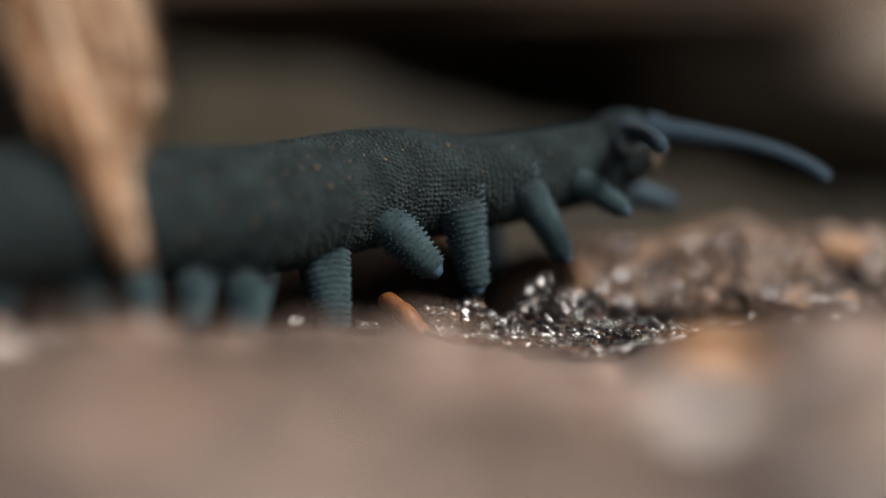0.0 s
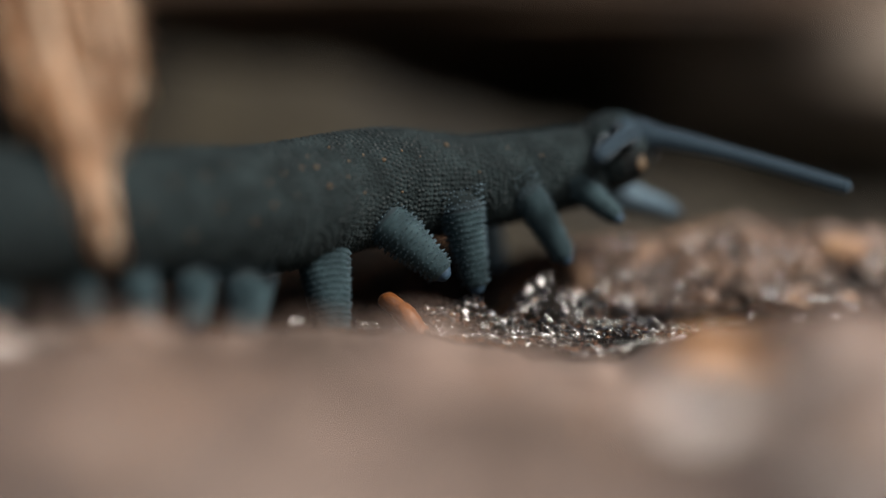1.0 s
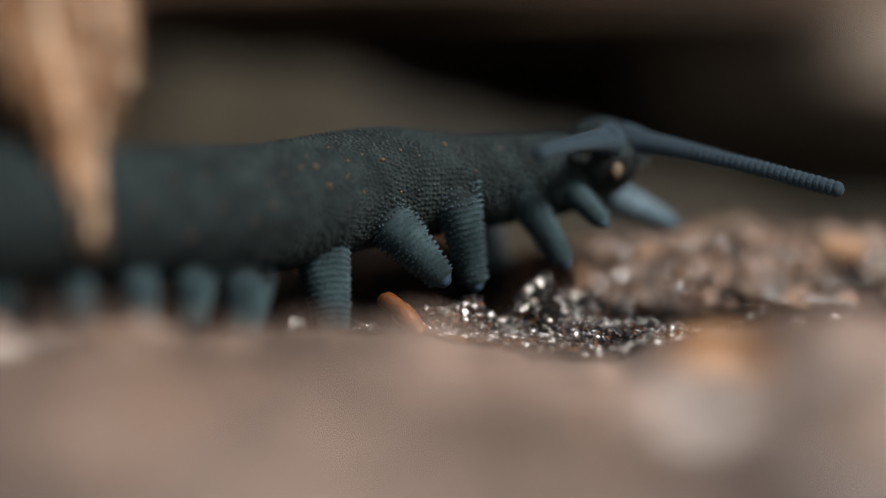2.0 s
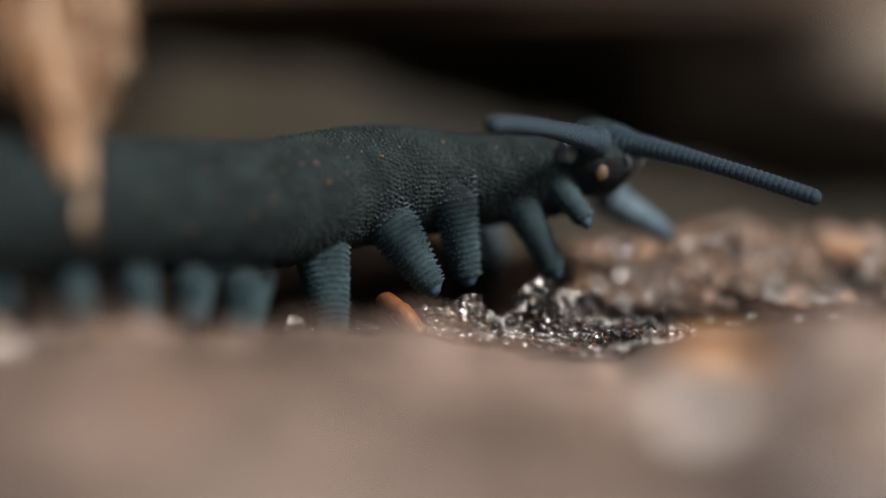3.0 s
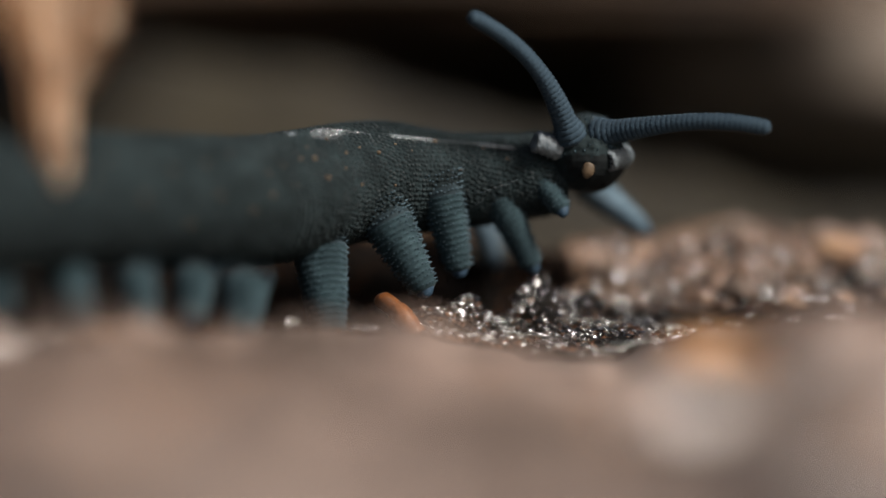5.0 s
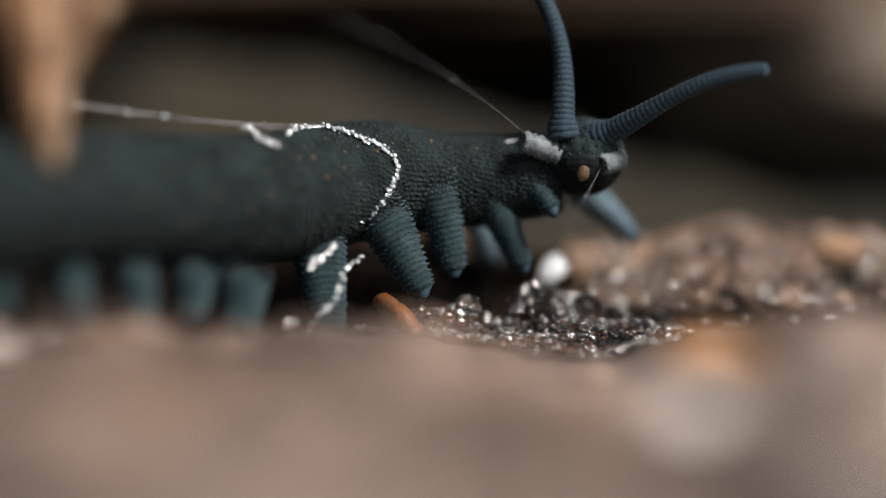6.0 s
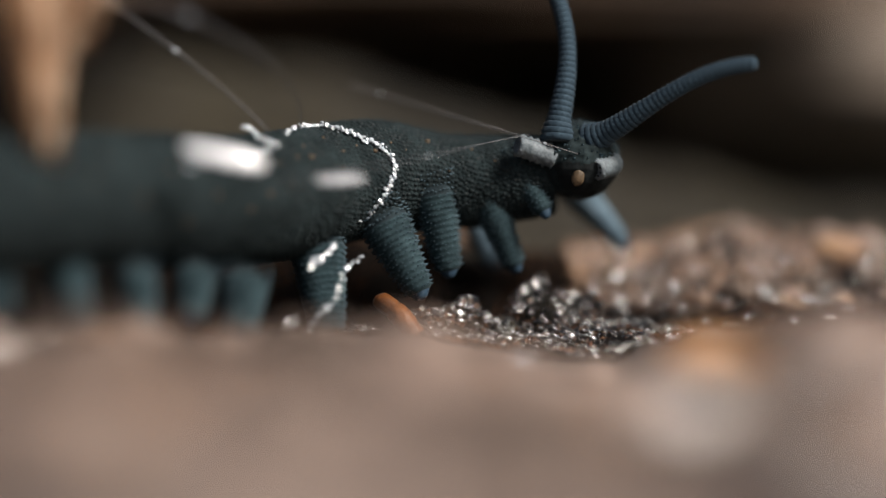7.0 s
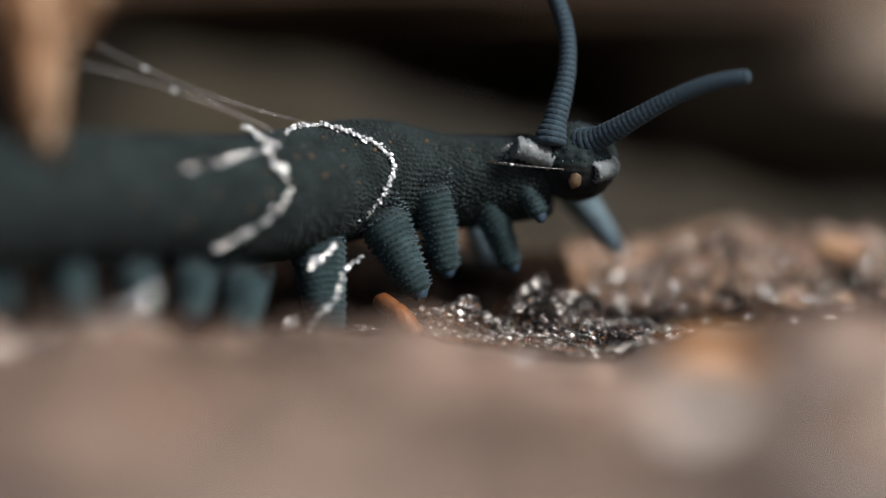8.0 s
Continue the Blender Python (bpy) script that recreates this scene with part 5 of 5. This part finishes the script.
DROPS = [
    make_drop("round bright drop of white slime", 0.44, 1.2,
              track([(5.5, (5.80, 2.20, 6.01)), (5.8, (4.67, 0.30, 4.39)), (6, (3.74, -3.50, 2.72)), (6.2, (2.60, -8.00, 0.10)), (8, (2.60, -8.00, 0.10))]),
              track([(5.5, (60, 0)), (8.0, (60, 0))])),
    make_drop("bright flying drop of white slime", 0.3, 5.0,
              track([(5.5, (5.12, 2.60, 6.06)), (6.2, (5.00, 2.60, 6.06)), (6.6, (4.94, 2.60, 6.02)), (6.8, (-1.56, -5.00, 3.64)), (7, (-6.84, -7.00, 6.61)), (7.2, (0.28, -2.00, 6.11)), (7.5, (-3.83, -4.00, 3.61)), (7.8, (-17.0, -6.00, 3.00)), (8, (-22.0, -8.00, 2.20))]),
              track([(5.5, (20, 0)), (6.2, (20, 0)), (6.8, (30, 0)), (7.0, (-8, 0)), (7.2, (10, 0)), (7.5, (19, 0)), (8.0, (26, 0))])),
    make_drop("bright flying drop of white slime", 0.12, 7.5,
              track([(5.5, (3.19, 2.60, 6.67)), (6.2, (3.01, 2.40, 6.69)), (6.5, (-1.02, -3.00, 6.68)), (6.6, (-9.17, -6.00, 6.02)), (6.8, (1.13, -2.00, 4.98)), (7, (-3.23, -4.00, 5.69)), (7.2, (-3.71, -6.00, 9.83)), (7.5, (-10.33, -5.00, 8.72)), (7.8, (-17.70, -6.00, 7.02)), (8, (-19.52, -6.00, 6.11))]),
              track([(5.5, (10, 0)), (6.6, (12, 0)), (7.0, (8, 0)), (8.0, (14, 0))])),
    make_drop("pale flying drop of slime close to the lens", 0.3, 3.0,
              track([(5.5, (5.12, 2.20, 6.01)), (6, (5.03, 2.00, 5.97)), (6.2, (2.11, -14.00, 5.99)), (6.4, (-6.17, -22.00, 10.47)), (6.5, (-7.11, -22.00, 10.16)), (6.6, (-7.58, -22.00, 8.44)), (6.7, (-11.00, -21.00, 5.24)), (6.9, (-20.43, -20.00, 1.33)), (8, (-20.43, -20.00, 1.33))]),
              track([(5.5, (20, 0)), (6.4, (60, 0)), (8.0, (70, 0))])),
]


def move_slime():
    for ob, rows in STRINGS:
        walk(ob, rows)
    late = [5.8 + 0.1 * k for k in range(23)]
    for segments, ctrl, out_at in JETS:
        rows = [[] for _ in segments]
        n = len(segments)
        for t in (0.0, 1.0, 2.0, 3.0, 4.0, 4.7, out_at - 0.15):
            line = even_line([inside_body(t, k) for k in range(4)], n, bezier)
            for i, (p, way) in enumerate(line):
                rows[i].append((t, placed(p, UP.rotation_difference(way))))
        for t in late:
            line = even_line([c(t) for c in ctrl], n, bezier)
            for i, (p, way) in enumerate(line):
                rows[i].append((t, placed(p, UP.rotation_difference(way))))
        for ob, r in zip(segments, rows):
            walk(ob, r)
    for ob, path, tilt in DROPS:
        rows = [(t, pose(*(HEAD_AT(t) * MM), 0, -tilt(t)[0], 0)) for t in (0.0, 1.0, 2.0, 3.0, 4.0, 4.7, 5.4)]
        rows += [(t, pose(*(path(t) * MM), 0, -tilt(t)[0], 0)) for t in late]
        walk(ob, rows)


TIMES = [k * 0.25 for k in range(33)]


def move_body():
    rows = [[] for _ in body_rings]
    for t in TIMES:
        pts = [node(t) for node in SPINE]
        for i in range(BODY_RINGS):
            p, way = catmull(pts, i / (BODY_RINGS - 1))
            rows[i].append((t, placed(p, way.to_track_quat("X", "Z"))))
    for ob, r in zip(body_rings, rows):
        walk(ob, r)


def head_pose(t):
    yaw, pitch = HEAD_TURN(t)
    return pose(*(HEAD_AT(t) * MM), 0, pitch, yaw)


def move_antenna(rings, curve):
    rows = [[] for _ in rings]
    for t in TIMES:
        line = even_line([c(t) for c in curve], len(rings), bezier)
        ms = [placed(p, UP.rotation_difference(way)) for p, way in line]
        back = ms[0].inverted()
        for i, m in enumerate(ms):
            rows[i].append((t, m if i == 0 else back @ m))
    for ob, r in zip(rings, rows):
        walk(ob, r)


def move_legs():
    for ob, hip, foot in LEGS:
        rows = []
        for t in TIMES:
            h, f = hip(t), foot(t)
            q = (f - h).to_track_quat("-Z", "Y")
            rows.append((t, placed(f - (f - h).normalized() * LEG_LENGTH[ob.name], q)))
        walk(ob, rows)


def motions():
    move_body()
    walk(head, [(t, head_pose(t)) for t in TIMES])
    for (ob, way), far in zip(slime_papillae, (0.3, 0.85)):
        walk(ob, [(t, Matrix.Translation(way * (-far * step(5.4, 4.4, t) * MM))) for t in (0.0, 2.0, 4.0, 4.4, 4.7, 5.0, 5.4, 6.5, 8.0)])
    move_antenna(antenna_a, ANTENNA_A)
    move_antenna(antenna_b, ANTENNA_B)
    move_legs()
    move_slime()
    walk(bark, [(t, pose((-55.5 - 0.25 * t) * MM, -12.5 * MM, 0.4 * MM)) for t in (0.0, 2.0, 4.0, 6.0, 8.0)])
    walk(tuft, [(t, pose(*(TUFT_TIP(t) * MM), 0, TUFT_LEAN(t)[0], 0)) for t in TIMES])


motions()
